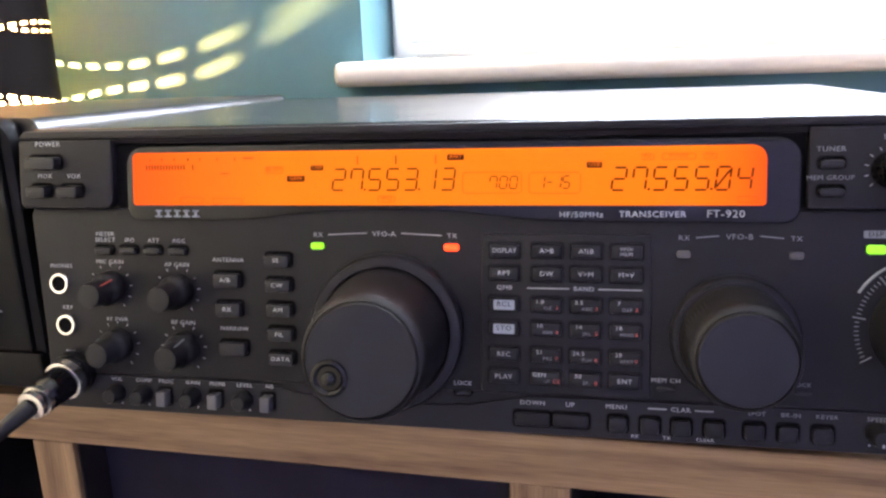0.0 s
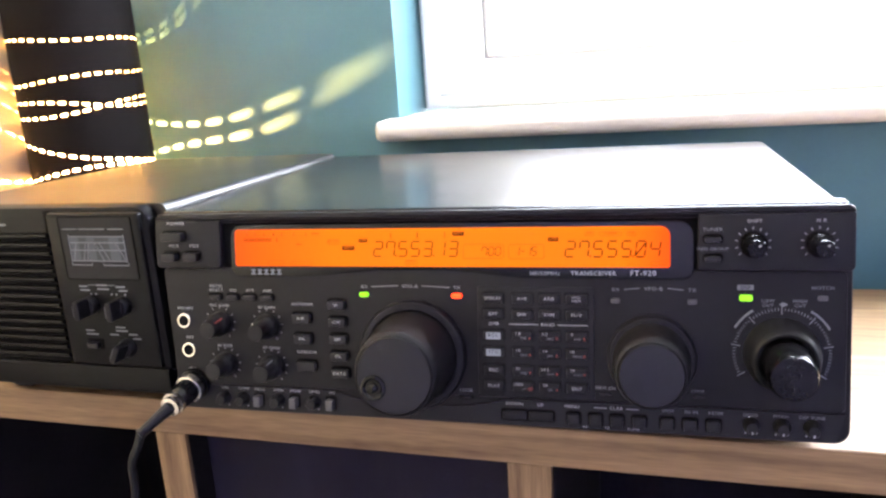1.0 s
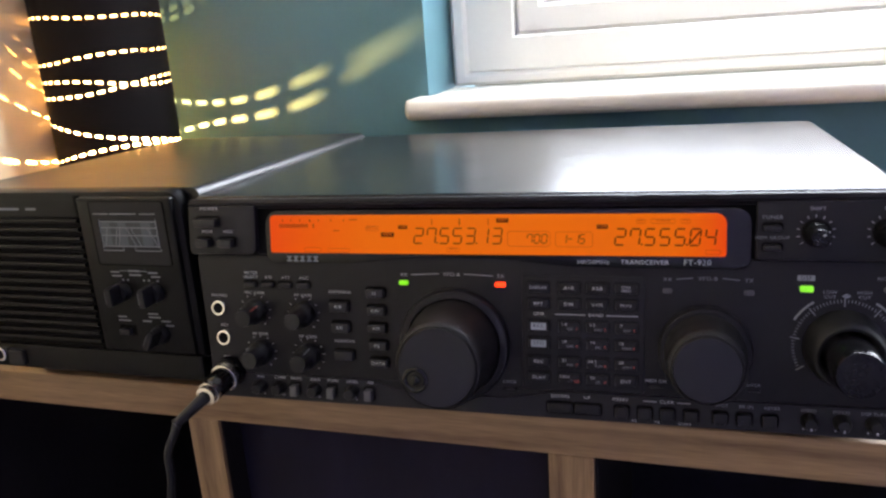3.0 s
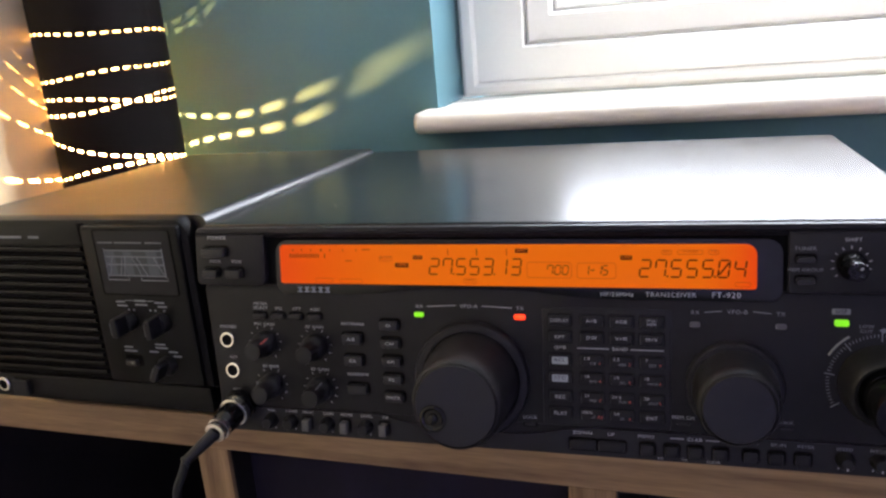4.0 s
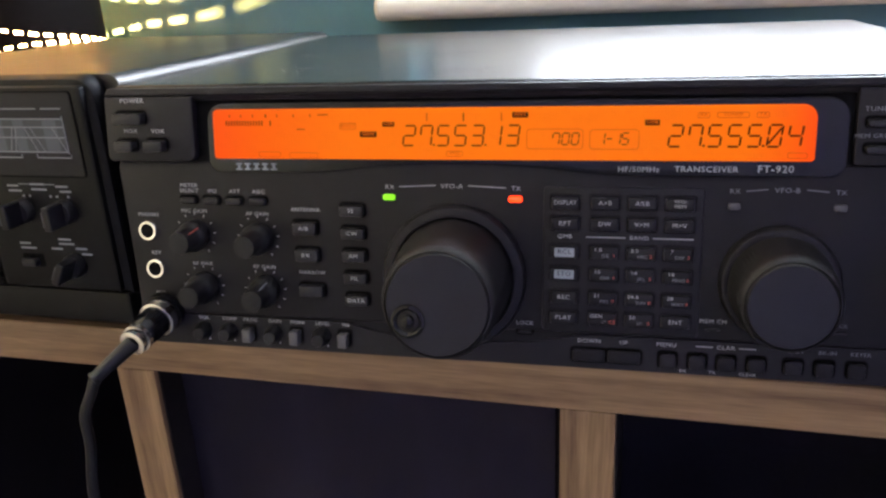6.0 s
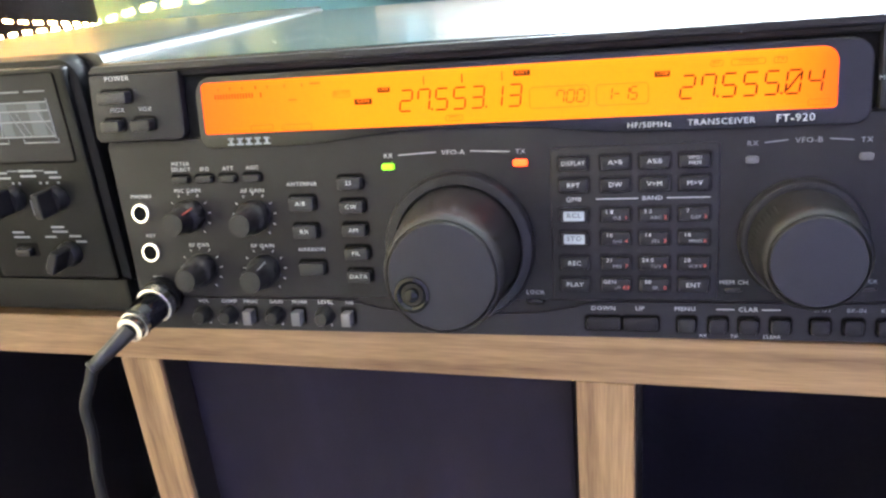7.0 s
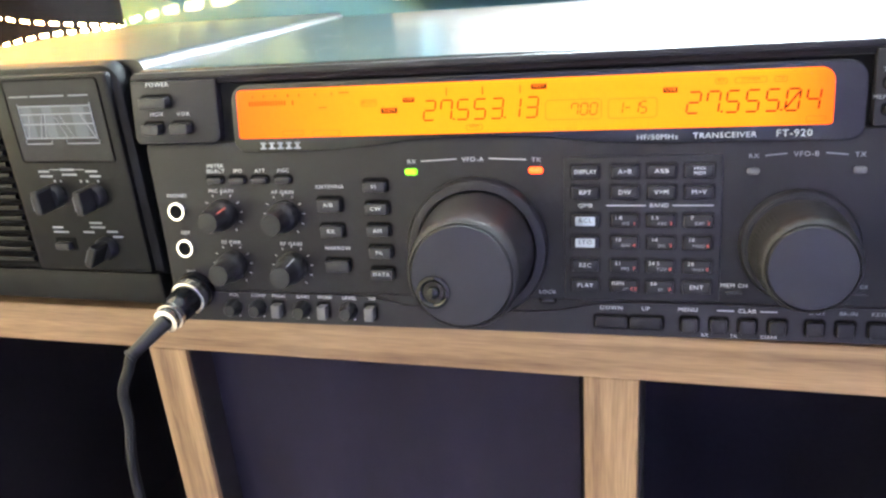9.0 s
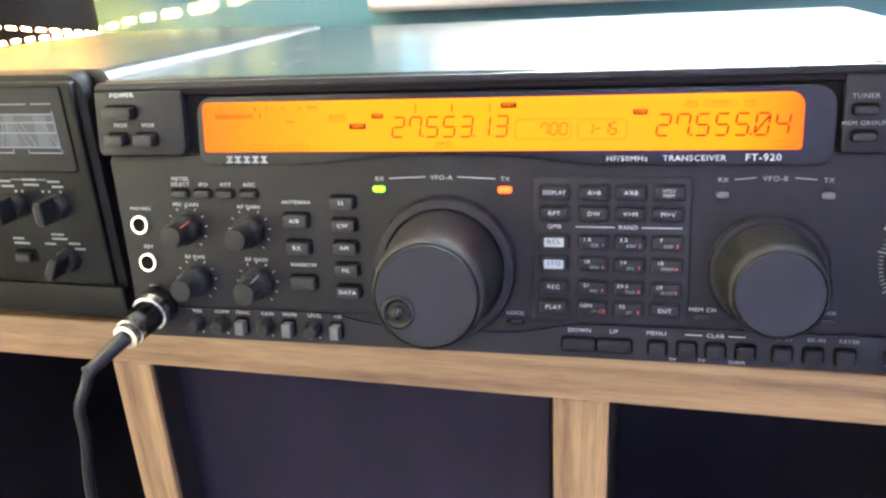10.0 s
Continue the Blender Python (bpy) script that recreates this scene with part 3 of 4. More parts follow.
lettering("FT-920", 0.3072, 0.0930, 0.0044, h=0.0014, wide=1.1)


def push_button(u0, u1, v0, v1, mat=None, h0=0.0, rise=0.0035, name="button", gap_shade=True, label="", r=0.0012, shade_mat=None):
    """A moulded button on a flat dark patch that paints its gap and its shadow above and right."""
    if gap_shade:
        on_panel("button_gap_shade", prism(outline(u0 - 0.0009, u1 + 0.0011, v0 - 0.0007, v1 + 0.0013, r + 0.0006, 3), h0 - 0.003, h0 + 0.00012), shade_mat or DARKGAP)
    return on_panel(name, prism(outline(u0, u1, v0, v1, r, 3), h0 - 0.002, h0 + rise, 0.0007), mat or BUTTON, label, smooth=True)


UB = 0.0032
push_button(0.0051, 0.0204, 0.1133, 0.1207 - 0.0022, h0=UB, rise=0.005, name="power_button")
lettering("POWER", 0.0138, 0.1238, 0.0034, h=UB)
push_button(0.0052, 0.0150, 0.1005, 0.1055, h0=UB, rise=0.005)
push_button(0.0208, 0.0310, 0.1005, 0.1055, h0=UB, rise=0.005)
lettering("MOX", 0.0120, 0.1094, 0.0030, h=UB)
lettering("VOX", 0.0268, 0.1093, 0.0030, h=UB)

for u, w in ((0.0392, "METER\nSELECT"), (0.0515, "IPO"), (0.0635, "ATT"), (0.0759, "AGC")):
    push_button(u - 0.0042, u + 0.0042, 0.0744, 0.0774, rise=0.0022)
    lettering(w, u + 0.0003, 0.0818 if "\n" in w else 0.0804, 0.0028)

# headphone and key sockets
for u, v, w in ((0.0158, 0.0604, "PHONES"), (0.0186, 0.0412, "KEY")):
    on_panel("socket_ring", lathe([(0.0050, -0.001), (0.0050, 0.0012), (0.0046, 0.0018), (0.0036, 0.0018), (0.0034, 0.0012), (0.0034, -0.006)], u, v, 32), CHROME, "bright metal socket ring", smooth=True)
    on_panel("socket_hole", lathe([(0.0, 0.0009), (0.0034, 0.0009), (0.0034, -0.001)], u, v, 24), DARKGAP)
    lettering(w, u + 0.0005, v + 0.0078, 0.0027)
lettering("MIC", 0.0200, 0.0284, 0.0026)


def pointer_knob(u, v, h=0.016, r=0.0058, skirt=0.0076, ticks=11, angle=130, line=WHITEINK, mark=REDINK, ring=0.0098, name="knob", tick=0.0013):
    """Small turned knob with a fluted skirt, a pointer line and a ring of printed ticks."""
    k = on_panel(name, lathe([(skirt, 0.0), (skirt, 0.0045), (skirt - 0.0008, 0.0058), (r + 0.0003, 0.0066), (r, 0.0074, 1), (r * 0.95, h - 0.001, 1), (r * 0.88, h), (r * 0.35, h + 0.0003), (0, h + 0.0003)], u, v, 48, 0.0003, 24), RUBBER, smooth=True)
    a = radians(angle)
    on_panel("pointer", tube([(u + r * 0.8 * math.cos(a), -h * 0.9, v + r * 0.8 * math.sin(a)), (u + skirt * 0.92 * math.cos(a), -0.0062, v + skirt * 0.92 * math.sin(a))], 0.00035, 6), mark, parent=k)
    for i in range(ticks):
        t = radians(-50 + 280 * i / (ticks - 1))
        c, s = math.cos(t), math.sin(t)
        x0, z0 = u + ring * c, v + ring * s
        x1, z1 = u + (ring + tick) * c, v + (ring + tick) * s
        on_panel("dial_tick", tube([(x0, -0.0001, z0), (x1, -0.0001, z1)], 0.00022, 4), line)
    return k


for u, v, w, ang in ((0.0415, 0.0588, "MIC GAIN", 45), (0.0750, 0.0580, "AF GAIN", 160), (0.0445, 0.0325, "RF PWR", 140), (0.0775, 0.0320, "RF GAIN", 60)):
    pointer_knob(u, v, angle=ang, mark=REDINK if w == "MIC GAIN" else GREYINK)
    lettering(w, u, v + 0.0117, 0.0028)

# row of small trimmers and slide switches along the bottom strip
LS = -0.0008
for u, w, kind in ((0.0425, "VOL", 0), (0.0562, "COMP", 0), (0.0675, "PROC", 1), (0.0806, "GAIN", 0), (0.0925, "MONI", 1), (0.1056, "LEVEL", 0), (0.1174, "NB", 1)):
    lettering(w, u + 0.001, 0.0166, 0.0026, h=0.0002)
    if kind:
        # flat dark patch: the switch's gap and shadow as colour
        on_panel("button_gap_shade", prism(outline(u - 0.0036, u + 0.0036, 0.0054, 0.0142, 0.001, 3), -0.003, LS + 0.00015), DARKGAP)
        on_panel("slide_switch", prism(outline(u - 0.0023, u + 0.0023, 0.0062, 0.0128, 0.0006, 3), -0.002, 0.0042, 0.0006), SWITCH, "light grey push switch", smooth=True)
    else:
        k = on_panel("trimmer", lathe([(0.0044, LS), (0.0044, 0.0012), (0.0036, 0.0030, 1), (0.0033, 0.0050, 1), (0.0028, 0.0055), (0, 0.0055)], u, 0.0100, 32, 0.00025, 16), RUBBER, smooth=True)
        for t in (-60, 240):
            on_panel("dial_tick", lathe([(0.0, LS + 0.0003), (0.00045, LS + 0.0003), (0.00045, LS)], u + 0.0058 * math.cos(radians(t)), 0.0104 + 0.0058 * math.sin(radians(t)), 8), WHITEINK)

# antenna and mode columns
lettering("ANTENNA", 0.0998, 0.0722, 0.0028)
push_button(0.0938, 0.1058, 0.0606, 0.0666)
lettering("A/B", 0.0998, 0.0636, 0.0030, h=0.0035)
push_button(0.0947, 0.1063, 0.0478, 0.0536)
lettering("RX", 0.1005, 0.0507, 0.0030, h=0.0035)
lettering("NARROW", 0.1022, 0.0418, 0.0027)
push_button(0.0962, 0.1085, 0.0306, 0.0362)
for k, w in enumerate(("SS", "CW", "AM", "FIL", "DATA")):
    u, v = 0.1235 + 0.0004 * k, 0.0725 - 0.0107 * k
    push_button(u - 0.0056, u + 0.0056, v - 0.0026, v + 0.0026)
    lettering(w, u, v, 0.0029, h=0.0035)
bracket = [(0.1290, 0.0792), (0.1175, 0.0792), (0.1150, 0.0772), (0.1150, 0.0400)]
for line in (bracket, [(0.1062, 0.0690), (0.0930, 0.0690), (0.0918, 0.0680), (0.0918, 0.0480)]):
    on_panel("bracket_groove", tube([(u, -0.0001, v) for u, v in line], 0.0005, 6), DARKGAP)


def status_light(u, v, mat, name, label, w=0.0050, hgt=0.0028):
    on_panel(name, prism(outline(u - w / 2, u + w / 2, v - hgt / 2, v + hgt / 2, 0.0010, 3), -0.001, 0.0012, 0.0005), mat, label, smooth=True)


status_light(0.1415, 0.0790, LEDGREEN, "receive_light", "lit green indicator", 0.0058)
status_light(0.2000, 0.0790, LEDRED, "transmit_light", "lit red indicator", 0.0062)
status_light(0.2921, 0.0774, LEDOFF, "receive_light", "unlit grey indicator")
status_light(0.3333, 0.0774, LEDOFF, "transmit_light", "unlit grey indicator")
status_light(0.3609, 0.0800, LEDGREEN, "processor_light", "lit green indicator", 0.0066, 0.0034)
status_light(0.3990, 0.0803, LEDOFF, "notch_light", "unlit grey indicator")
for c, w, s in ((0.1710, "VFO-A", 0.0292), (0.3127, "VFO-B", 0.0205)):
    ink = WHITEINK if w == "VFO-A" else GREYINK
    lettering("RX", c - s, 0.0836, 0.0030, ink)
    lettering(w, c, 0.0842, 0.0032, ink)
    lettering("TX", c + s, 0.0836, 0.0030, ink)
    g = 0.0075
    bar(c - s + 0.0045, c - g, 0.0838, 0.0004, ink, v1=0.0846)
    bar(c + g, c + s - 0.0045, 0.0846, 0.0004, ink, v1=0.0838)
on_panel("printed_block", prism(outline(0.3565, 0.3648, 0.0842, 0.0870, 0.0004, 2), 0.0, 0.0002), GREYINK)
lettering("DSP", 0.3606, 0.0856, 0.0028, DARKGAP, h=0.0002)
lettering("NOTCH", 0.3990, 0.0856, 0.0028, GREYINK)


def tuning_knob(u, v, skirt, base, face, h, dimple=None):
    """Large tuning knob: fixed collar, rubber-ribbed body, flat front and a finger dimple."""
    on_panel("knob_collar", lathe([(skirt, 0.0), (skirt, 0.003), (skirt - 0.001, 0.0046), (skirt - 0.0035, 0.0052), (base + 0.0012, 0.0052), (base + 0.0006, 0.002)], u, v, 96), PLASTIC_UP, smooth=True)
    k = on_panel("tuning_knob", lathe([(base, 0.001), (base, 0.0095, 1), (base - 0.0006, 0.0125, 1), (face + 0.0026, h - 0.008, 1), (face + 0.0022, h - 0.004), (face + 0.0012, h - 0.0014), (face + 0.0002, h - 0.0008), (face - 0.0001, h - 0.0014), (face - 0.0004, h - 0.0006), (face - 0.0008, h), (0, h)], u, v, 144, 0.0003, 72), RUBBER, "black tuning knob with ribbed rubber grip", smooth=True)
    on_panel("knob_face", lathe([(face - 0.0010, h - 0.0005), (face - 0.0011, h + 0.0002), (face * 0.6, h + 0.0003), (0, h + 0.0003)], u, v, 96), KNOBFACE, "dark grey flat knob face", parent=k, smooth=True)
    if dimple:
        du, dv, r = dimple
        d = on_panel("dimple_ring", lathe([(r + 0.0023, h), (r + 0.0020, h + 0.0012), (r + 0.0008, h + 0.0016), (r, h + 0.0010), (r - 0.0006, h + 0.0004)], du, dv, 40), GLOSSBLACK, parent=k, smooth=True)
        on_panel("finger_dimple", lathe([(r, h + 0.00045), (r * 0.55, h + 0.0005), (r * 0.5, h + 0.0018), (r * 0.35, h + 0.0024), (0, h + 0.0025)], du, dv, 32), GLOSSBLACK, parent=k, smooth=True)


tuning_knob(0.1720, 0.0430, 0.0332, 0.0273, 0.0225, 0.038, (0.1599, 0.0360, 0.0052))
tuning_knob(0.3115, 0.0455, 0.0242, 0.0210, 0.0174, 0.029)
lettering("LOCK", 0.2048, 0.0222, 0.0027)
push_button(0.2015, 0.2080, 0.0172, 0.0190, rise=0.001, h0=-0.0004)
lettering("MEM CH", 0.2863, 0.0270, 0.0027)
push_button(0.2828, 0.2898, 0.0228, 0.0246, rise=0.001, h0=-0.0004)
lettering("LOCK", 0.3364, 0.0276, 0.0024, GREYINK)
push_button(0.3335, 0.3400, 0.0236, 0.0252, rise=0.001, h0=-0.0004)

# keypad
on_panel("keypad_plate", prism(outline(0.2125, 0.2802, 0.0195, 0.0848, 0.0015, 3), -0.001, 0.0007, 0.0005), PLASTIC_UP, smooth=True)
KH = 0.0007
cols = (0.2221, 0.2392, 0.2548, 0.2704)
keys = [(0.0780, ("DISPLAY", "A>B", "A%B", "VFO/\nMEM")), (0.0688, ("RPT", "DW", "V>M", "M>V")),
        (0.0562, ("RCL", "1.8|OZ|1", "3.5|ABC|2", "7|DEF|3")), (0.0463, ("STO", "10|GHI|4", "14|JKL|5", "18|MNO|6")),
        (0.0356, ("REC", "21|PRS|7", "24.5|TUV|8", "28|WXY|9")), (0.0263, ("PLAY", "GEN|-/*|CE", "50|SP.|0", "ENT"))]
for v, row in keys:
    for u, w in zip(cols, row):
        pale = w in ("RCL", "STO")
        push_button(u - 0.0060, u + 0.0060, v - 0.0028, v + 0.0028, h0=KH, rise=0.0016, name="key", r=0.0008, mat=PLASTIC_UP, shade_mat=KEYSHADE)
        top = KH + 0.0016
        if pale:
            on_panel("printed_block", prism(outline(u - 0.0043, u + 0.0043, v - 0.0020, v + 0.0020, 0.0004, 2), top - 0.0004, top + 0.0002), PALEKEY)
            lettering(w, u, v, 0.0031, PLASTIC, h=top + 0.0002)
        elif "|" in w:
            a, b, c = w.split("|")
            lettering(a, u - 0.0026, v + 0.0013, 0.0025, h=top)
            lettering(b, u + 0.0006, v - 0.0013, 0.0021, GREYINK, h=top)
            lettering(c, u + 0.0043, v - 0.0012, 0.0023, REDINK, h=top)
        else:
            lettering(w, u, v, 0.0022 if "\n" in w else 0.0029, h=top, wide=0.9 if w == "DISPLAY" else 1.1)
lettering("QMB", 0.2221, 0.0628, 0.0027, h=KH)
lettering("BAND", 0.2540, 0.0628, 0.0027, h=KH)
bar(0.2313, 0.2483, 0.0628, 0.0004, h=KH)
bar(0.2597, 0.2766, 0.0628, 0.0004, h=KH)

# lower row of buttons
push_button(0.2264, 0.2408, 0.0056, 0.0112, h0=LS, rise=0.0012, mat=PLASTIC)
push_button(0.2421, 0.2564, 0.0056, 0.0112, h0=LS, rise=0.0012, mat=PLASTIC)
lettering("DOWN", 0.2338, 0.0154, 0.0028, h=0.0002)
lettering("UP", 0.2490, 0.0154, 0.0028, h=0.0002)
lettering("MENU", 0.2673, 0.0155, 0.0028, h=0.0002)
for u in (0.2680, 0.2805, 0.2925, 0.3049, 0.3198, 0.3321, 0.3446):
    push_button(u - 0.0036, u + 0.0036, 0.0052, 0.0114, h0=LS, rise=0.0022, mat=PLASTIC_UP)
lettering("CLAR", 0.2922, 0.0155, 0.0028, h=0.0002)
bar(0.2797, 0.2868, 0.0155, 0.0004, h=0.0002)
bar(0.2976, 0.3046, 0.0155, 0.0004, h=0.0002)
for u, w in ((0.2748, "RX"), (0.2871, "TX"), (0.3017, "CLEAR")):
    lettering(w, u, 0.0036, 0.0021, h=LS)
for u, w in ((0.3205, "SPOT"), (0.3329, "BK-IN"), (0.3458, "KEYER"), (0.3636, "SPEED"), (0.3790, "PITCH"), (0.3945, "DSP TUNE")):
    lettering(w, u, 0.0156, 0.0025, GREYINK, h=0.0002)
for u in (0.3641, 0.3796, 0.3948):
    on_panel("trimmer", lathe([(0.0044, LS), (0.0044, 0.0012), (0.0036, 0.0030, 1), (0.0033, 0.0050, 1), (0.0028, 0.0055), (0, 0.0055)], u, 0.0100, 32, 0.00025, 16), RUBBER, smooth=True)
    on_panel("pointer", box(u - 0.0004, u + 0.0004, -0.0058, -0.0053, 0.0072, 0.0084), WHITEINK)
    for t in (-60, -120):
        on_panel("dial_tick", lathe([(0.0, LS + 0.0003), (0.00045, LS + 0.0003), (0.00045, LS)], u + 0.0058 * math.cos(radians(t)), 0.0104 + 0.0058 * math.sin(radians(t)), 8), WHITEINK)

# right-hand block: tuner buttons and two small knobs
RB = 0.0030
lettering("TUNER", 0.3435, 0.1172, 0.0029, GREYINK, h=RB)
lettering("MEM GROUP", 0.3435, 0.1066, 0.0026, GREYINK, h=RB)
push_button(0.3393, 0.3478, 0.1108, 0.1138, h0=RB, rise=0.0030)
push_button(0.3393, 0.3478, 0.1004, 0.1034, h0=RB, rise=0.0030)
for u, w in ((0.3640, "SHIFT"), (0.3965, "N R")):
    k = on_panel("knob", lathe([(0.0068, RB), (0.0068, RB + 0.004), (0.0056, RB + 0.006), (0.0052, RB + 0.007, 1), (0.0049, RB + 0.014, 1), (0.0043, RB + 0.015), (0, RB + 0.015)], u, 0.1098, 48, 0.0003, 24), KNOBGLOSS, "glossy black knob", smooth=True)
    for i in range(11):
        t = radians(-40 + 260 * i / 10)
        x, z = u + 0.0078 * math.cos(t), 0.1098 + 0.0078 * math.sin(t)
        on_panel("dial_tick", tube([(x, -RB - 0.0001, z), (x + 0.0014 * math.cos(t), -RB - 0.0001, z + 0.0014 * math.sin(t))], 0.00022, 4), WHITEINK)
    on_panel("pointer", tube([(u + 0.001, -RB - 0.0152, 0.1112), (u + 0.0040, -RB - 0.0135, 0.1128)], 0.0005, 6), WHITEINK, parent=k)
    lettering(w, u + 0.0008, 0.1215, 0.0027, h=RB)

# filter dial: printed scale, dished ring and tall gloss knob
DC = (0.3790, 0.0500)
for i in range(61):
    t = radians(-30 + 240 * i / 60)
    long = i % 10 == 0
    r0, r1 = (0.0212, 0.0258) if long else (0.0232, 0.0248)
    c, s = math.cos(t), math.sin(t)
    on_panel("dial_tick", tube([(DC[0] + r0 * c, -0.0001, DC[1] + r0 * s), (DC[0] + r1 * c, -0.0001, DC[1] + r1 * s)], 0.00028 if long else 0.00018, 4), GREYINK)
for t0, t1 in ((30, 58), (122, 150)):
    on_panel("printed_arc", tube([(DC[0] + 0.0272 * math.cos(radians(t)), -0.0001, DC[1] + 0.0272 * math.sin(radians(t))) for t in [t0 + (t1 - t0) * k / 8 for k in range(9)]], 0.0006, 4), GREYINK)
lettering("LOW\nCUT", 0.3720, 0.0772, 0.0026, GREYINK)
lettering("HIGH\nCUT", 0.3880, 0.0772, 0.0026, GREYINK)
on_panel("printed_block", prism([(0.3775, 0.0766), (0.3797, 0.0753), (0.3819, 0.0766), (0.3797, 0.0779)], 0.0, 0.0002), GREYINK)
on_panel("dial_ring", lathe([(0.0195, 0.0), (0.0190, 0.006), (0.0175, 0.012, 1), (0.0165, 0.0165, 1), (0.0155, 0.0172), (0.0140, 0.0165), (0.0115, 0.010), (0.0108, 0.009)], *DC, 96, 0.0003, 48), RUBBER, smooth=True)
on_panel("filter_knob", lathe([(0.0125, 0.006), (0.0128, 0.012), (0.0120, 0.026), (0.0118, 0.0365), (0.0108, 0.0385), (0.0080, 0.0388), (0, 0.0388)], *DC, 64), KNOBGLOSS, "glossy black tall knob", smooth=True)

# ---- microphone plug and cable ----
mic = thing("microphone_cable", (0.0225, 0.03, PANEL_Z), "black microphone cable with chrome screw plug", "cable")
J = PANEL @ Vector((0.0225, 0.0, 0.0195))
out = (PANEL.to_3x3() @ Vector((-0.06, -1.0, -0.34))).normalized()


def along(d, r=0.0):
    return J + out * d


part("socket_nut", tube([along(-0.001), along(0.0030), along(0.0032), along(0.005)], [0.0100, 0.0100, 0.0088, 0.0084], 28), GLOSSBLACK, mic, "", True)
part("plug_ring", tube([along(0.005), along(0.0052), along(0.0095), along(0.0098)], [0.0084, 0.0092, 0.0092, 0.0084], 28), CHROME, mic, "chrome ring", True)
part("plug_body", tube([along(0.0096), along(0.017), along(0.022), along(0.024)], [0.0080, 0.0078, 0.0068, 0.0055], 28), GLOSSBLACK, mic, "gloss black plug shell", True)
part("clamp_ring", tube([along(0.0230), along(0.0233), along(0.0260), along(0.0263)], [0.0055, 0.0072, 0.0072, 0.0055], 24), CHROME, mic, "chrome cable clamp", True)
part("clamp_ring", tube([along(0.0270), along(0.0273), along(0.0298), along(0.0302)], [0.005, 0.0064, 0.0064, 0.0046], 24), CHROME, mic, "chrome cable clamp", True)
c0 = along(0.029)
kink = Vector((0.0088, -0.0405, 0.0290))
way = smooth_path([kink + (c0 - kink) * 0.25, kink + Vector((0.0004, -0.0003, 0.0003)), kink + Vector((-0.0030, -0.0010, -0.0075)), Vector((-0.0010, -0.0415, 0.008)), Vector((-0.0026, -0.041, -0.010)), Vector((-0.0078, -0.041, -0.042)), Vector((-0.010, -0.039, -0.10)), Vector((-0.006, -0.036, -0.20)), Vector((0.004, -0.03, -0.45)), Vector((0.02, -0.06, -0.72)), Vector((0.10, -0.10, FLOOR_Z + 0.005)), Vector((0.30, -0.12, FLOOR_Z + 0.005))], 10)
part("strain_relief", tube([c0 + (kink - c0) * f for f in (0.0, 0.25, 0.6, 0.98, 1.0, 1.06, 1.07)], [0.0042, 0.0038, 0.0034, 0.0031, 0.0036, 0.0036, 0.0028], 16), CABLE, mic, "", True)
part("lead", tube(way, 0.0026, 14), CABLE, mic, "black rubber cable hanging in front of the shelf", True)

# ---- external loudspeaker ----
PX0, PX1, PY, PZ0, PZ1 = -0.213, -0.0105, 0.024, 0.0245, 0.1585
spk = thing("loudspeaker", (-0.0105, 0.024, 0.0), "black external loudspeaker with louvred grille and filter knobs", "loudspeaker")
SPK = Matrix.Translation((0, PY, 0))


def on_speaker(name, bm, mat, label="", parent=None, smooth=False):
    bm.transform(SPK)
    return part(name, bm, mat, parent or spk, label, smooth)


CASE_DROP = 0.0042
cab = prism([(x, z) for x, z in outline(PX0, -0.0016, PZ0 + 0.002, PZ1, (0.002, 0.002, 0.0060, 0.005), 8)], -0.285, -0.010)
for v in cab.verts:
    if v.co.z > 0.08:
        v.co.z -= CASE_DROP * (v.co.y - 0.01) / 0.275
on_speaker("cabinet", cab, CASE, "black painted steel cabinet", smooth=True)
on_speaker("front_moulding", prism(outline(PX0 - 0.001, PX1 + 0.001, PZ0 + 0.016, PZ1 + 0.0005, (0.002, 0.002, 0.011, 0.007), 6), -0.0105, 0.0, 0.005), SPEAKERPLASTIC, "charcoal plastic front moulding", smooth=True)
on_speaker("plinth", prism(outline(PX0 - 0.001, PX1 - 0.001, PZ0, PZ0 + 0.0190, 0.002, 3), -0.0105, 0.0022, 0.0015), SPEAKERPLASTIC, smooth=True)
for x in (-0.190, -0.025):
    for y in (0.075, 0.27):
        part("foot", box(x - 0.01, x + 0.01, y - 0.01, y + 0.01, 0.0003, PZ0 + 0.003, 0.002), RUBBER, spk)
GX1 = -0.094
on_speaker("grille_recess", prism(outline(PX0 + 0.008, GX1, 0.046, 0.1405, 0.001, 2), -0.002, 0.0003), DARKGAP)
for k in range(15):
    z = 0.0485 + 0.0063 * k
    bm = bmesh.new()
    q = [(0.0001, z + 0.0036), (0.0030, z + 0.0030), (0.0034, z + 0.0010), (0.0001, z - 0.0006)]
    ends = [[bm.verts.new((x, -h, zz)) for h, zz in q] for x in (PX0 + 0.007, GX1 + 0.001)]
    for i in range(4):
        bm.faces.new((ends[0][i], ends[1][i], ends[1][(i + 1) % 4], ends[0][(i + 1) % 4]))
    bm.faces.new(ends[0])
    bm.faces.new(ends[1][::-1])
    on_speaker("louvre", bm, SPEAKERPLASTIC)
on_speaker("control_panel", prism(outline(-0.0905, -0.0150, 0.044, 0.1545, 0.002, 3), -0.002, 0.0030, 0.0016), SPEAKERPLASTIC, smooth=True)
on_speaker("panel_groove", prism(outline(-0.0945, -0.0900, 0.042, 0.1560, 0.0005, 2), -0.002, 0.0006), DARKGAP)
SH = 0.0030
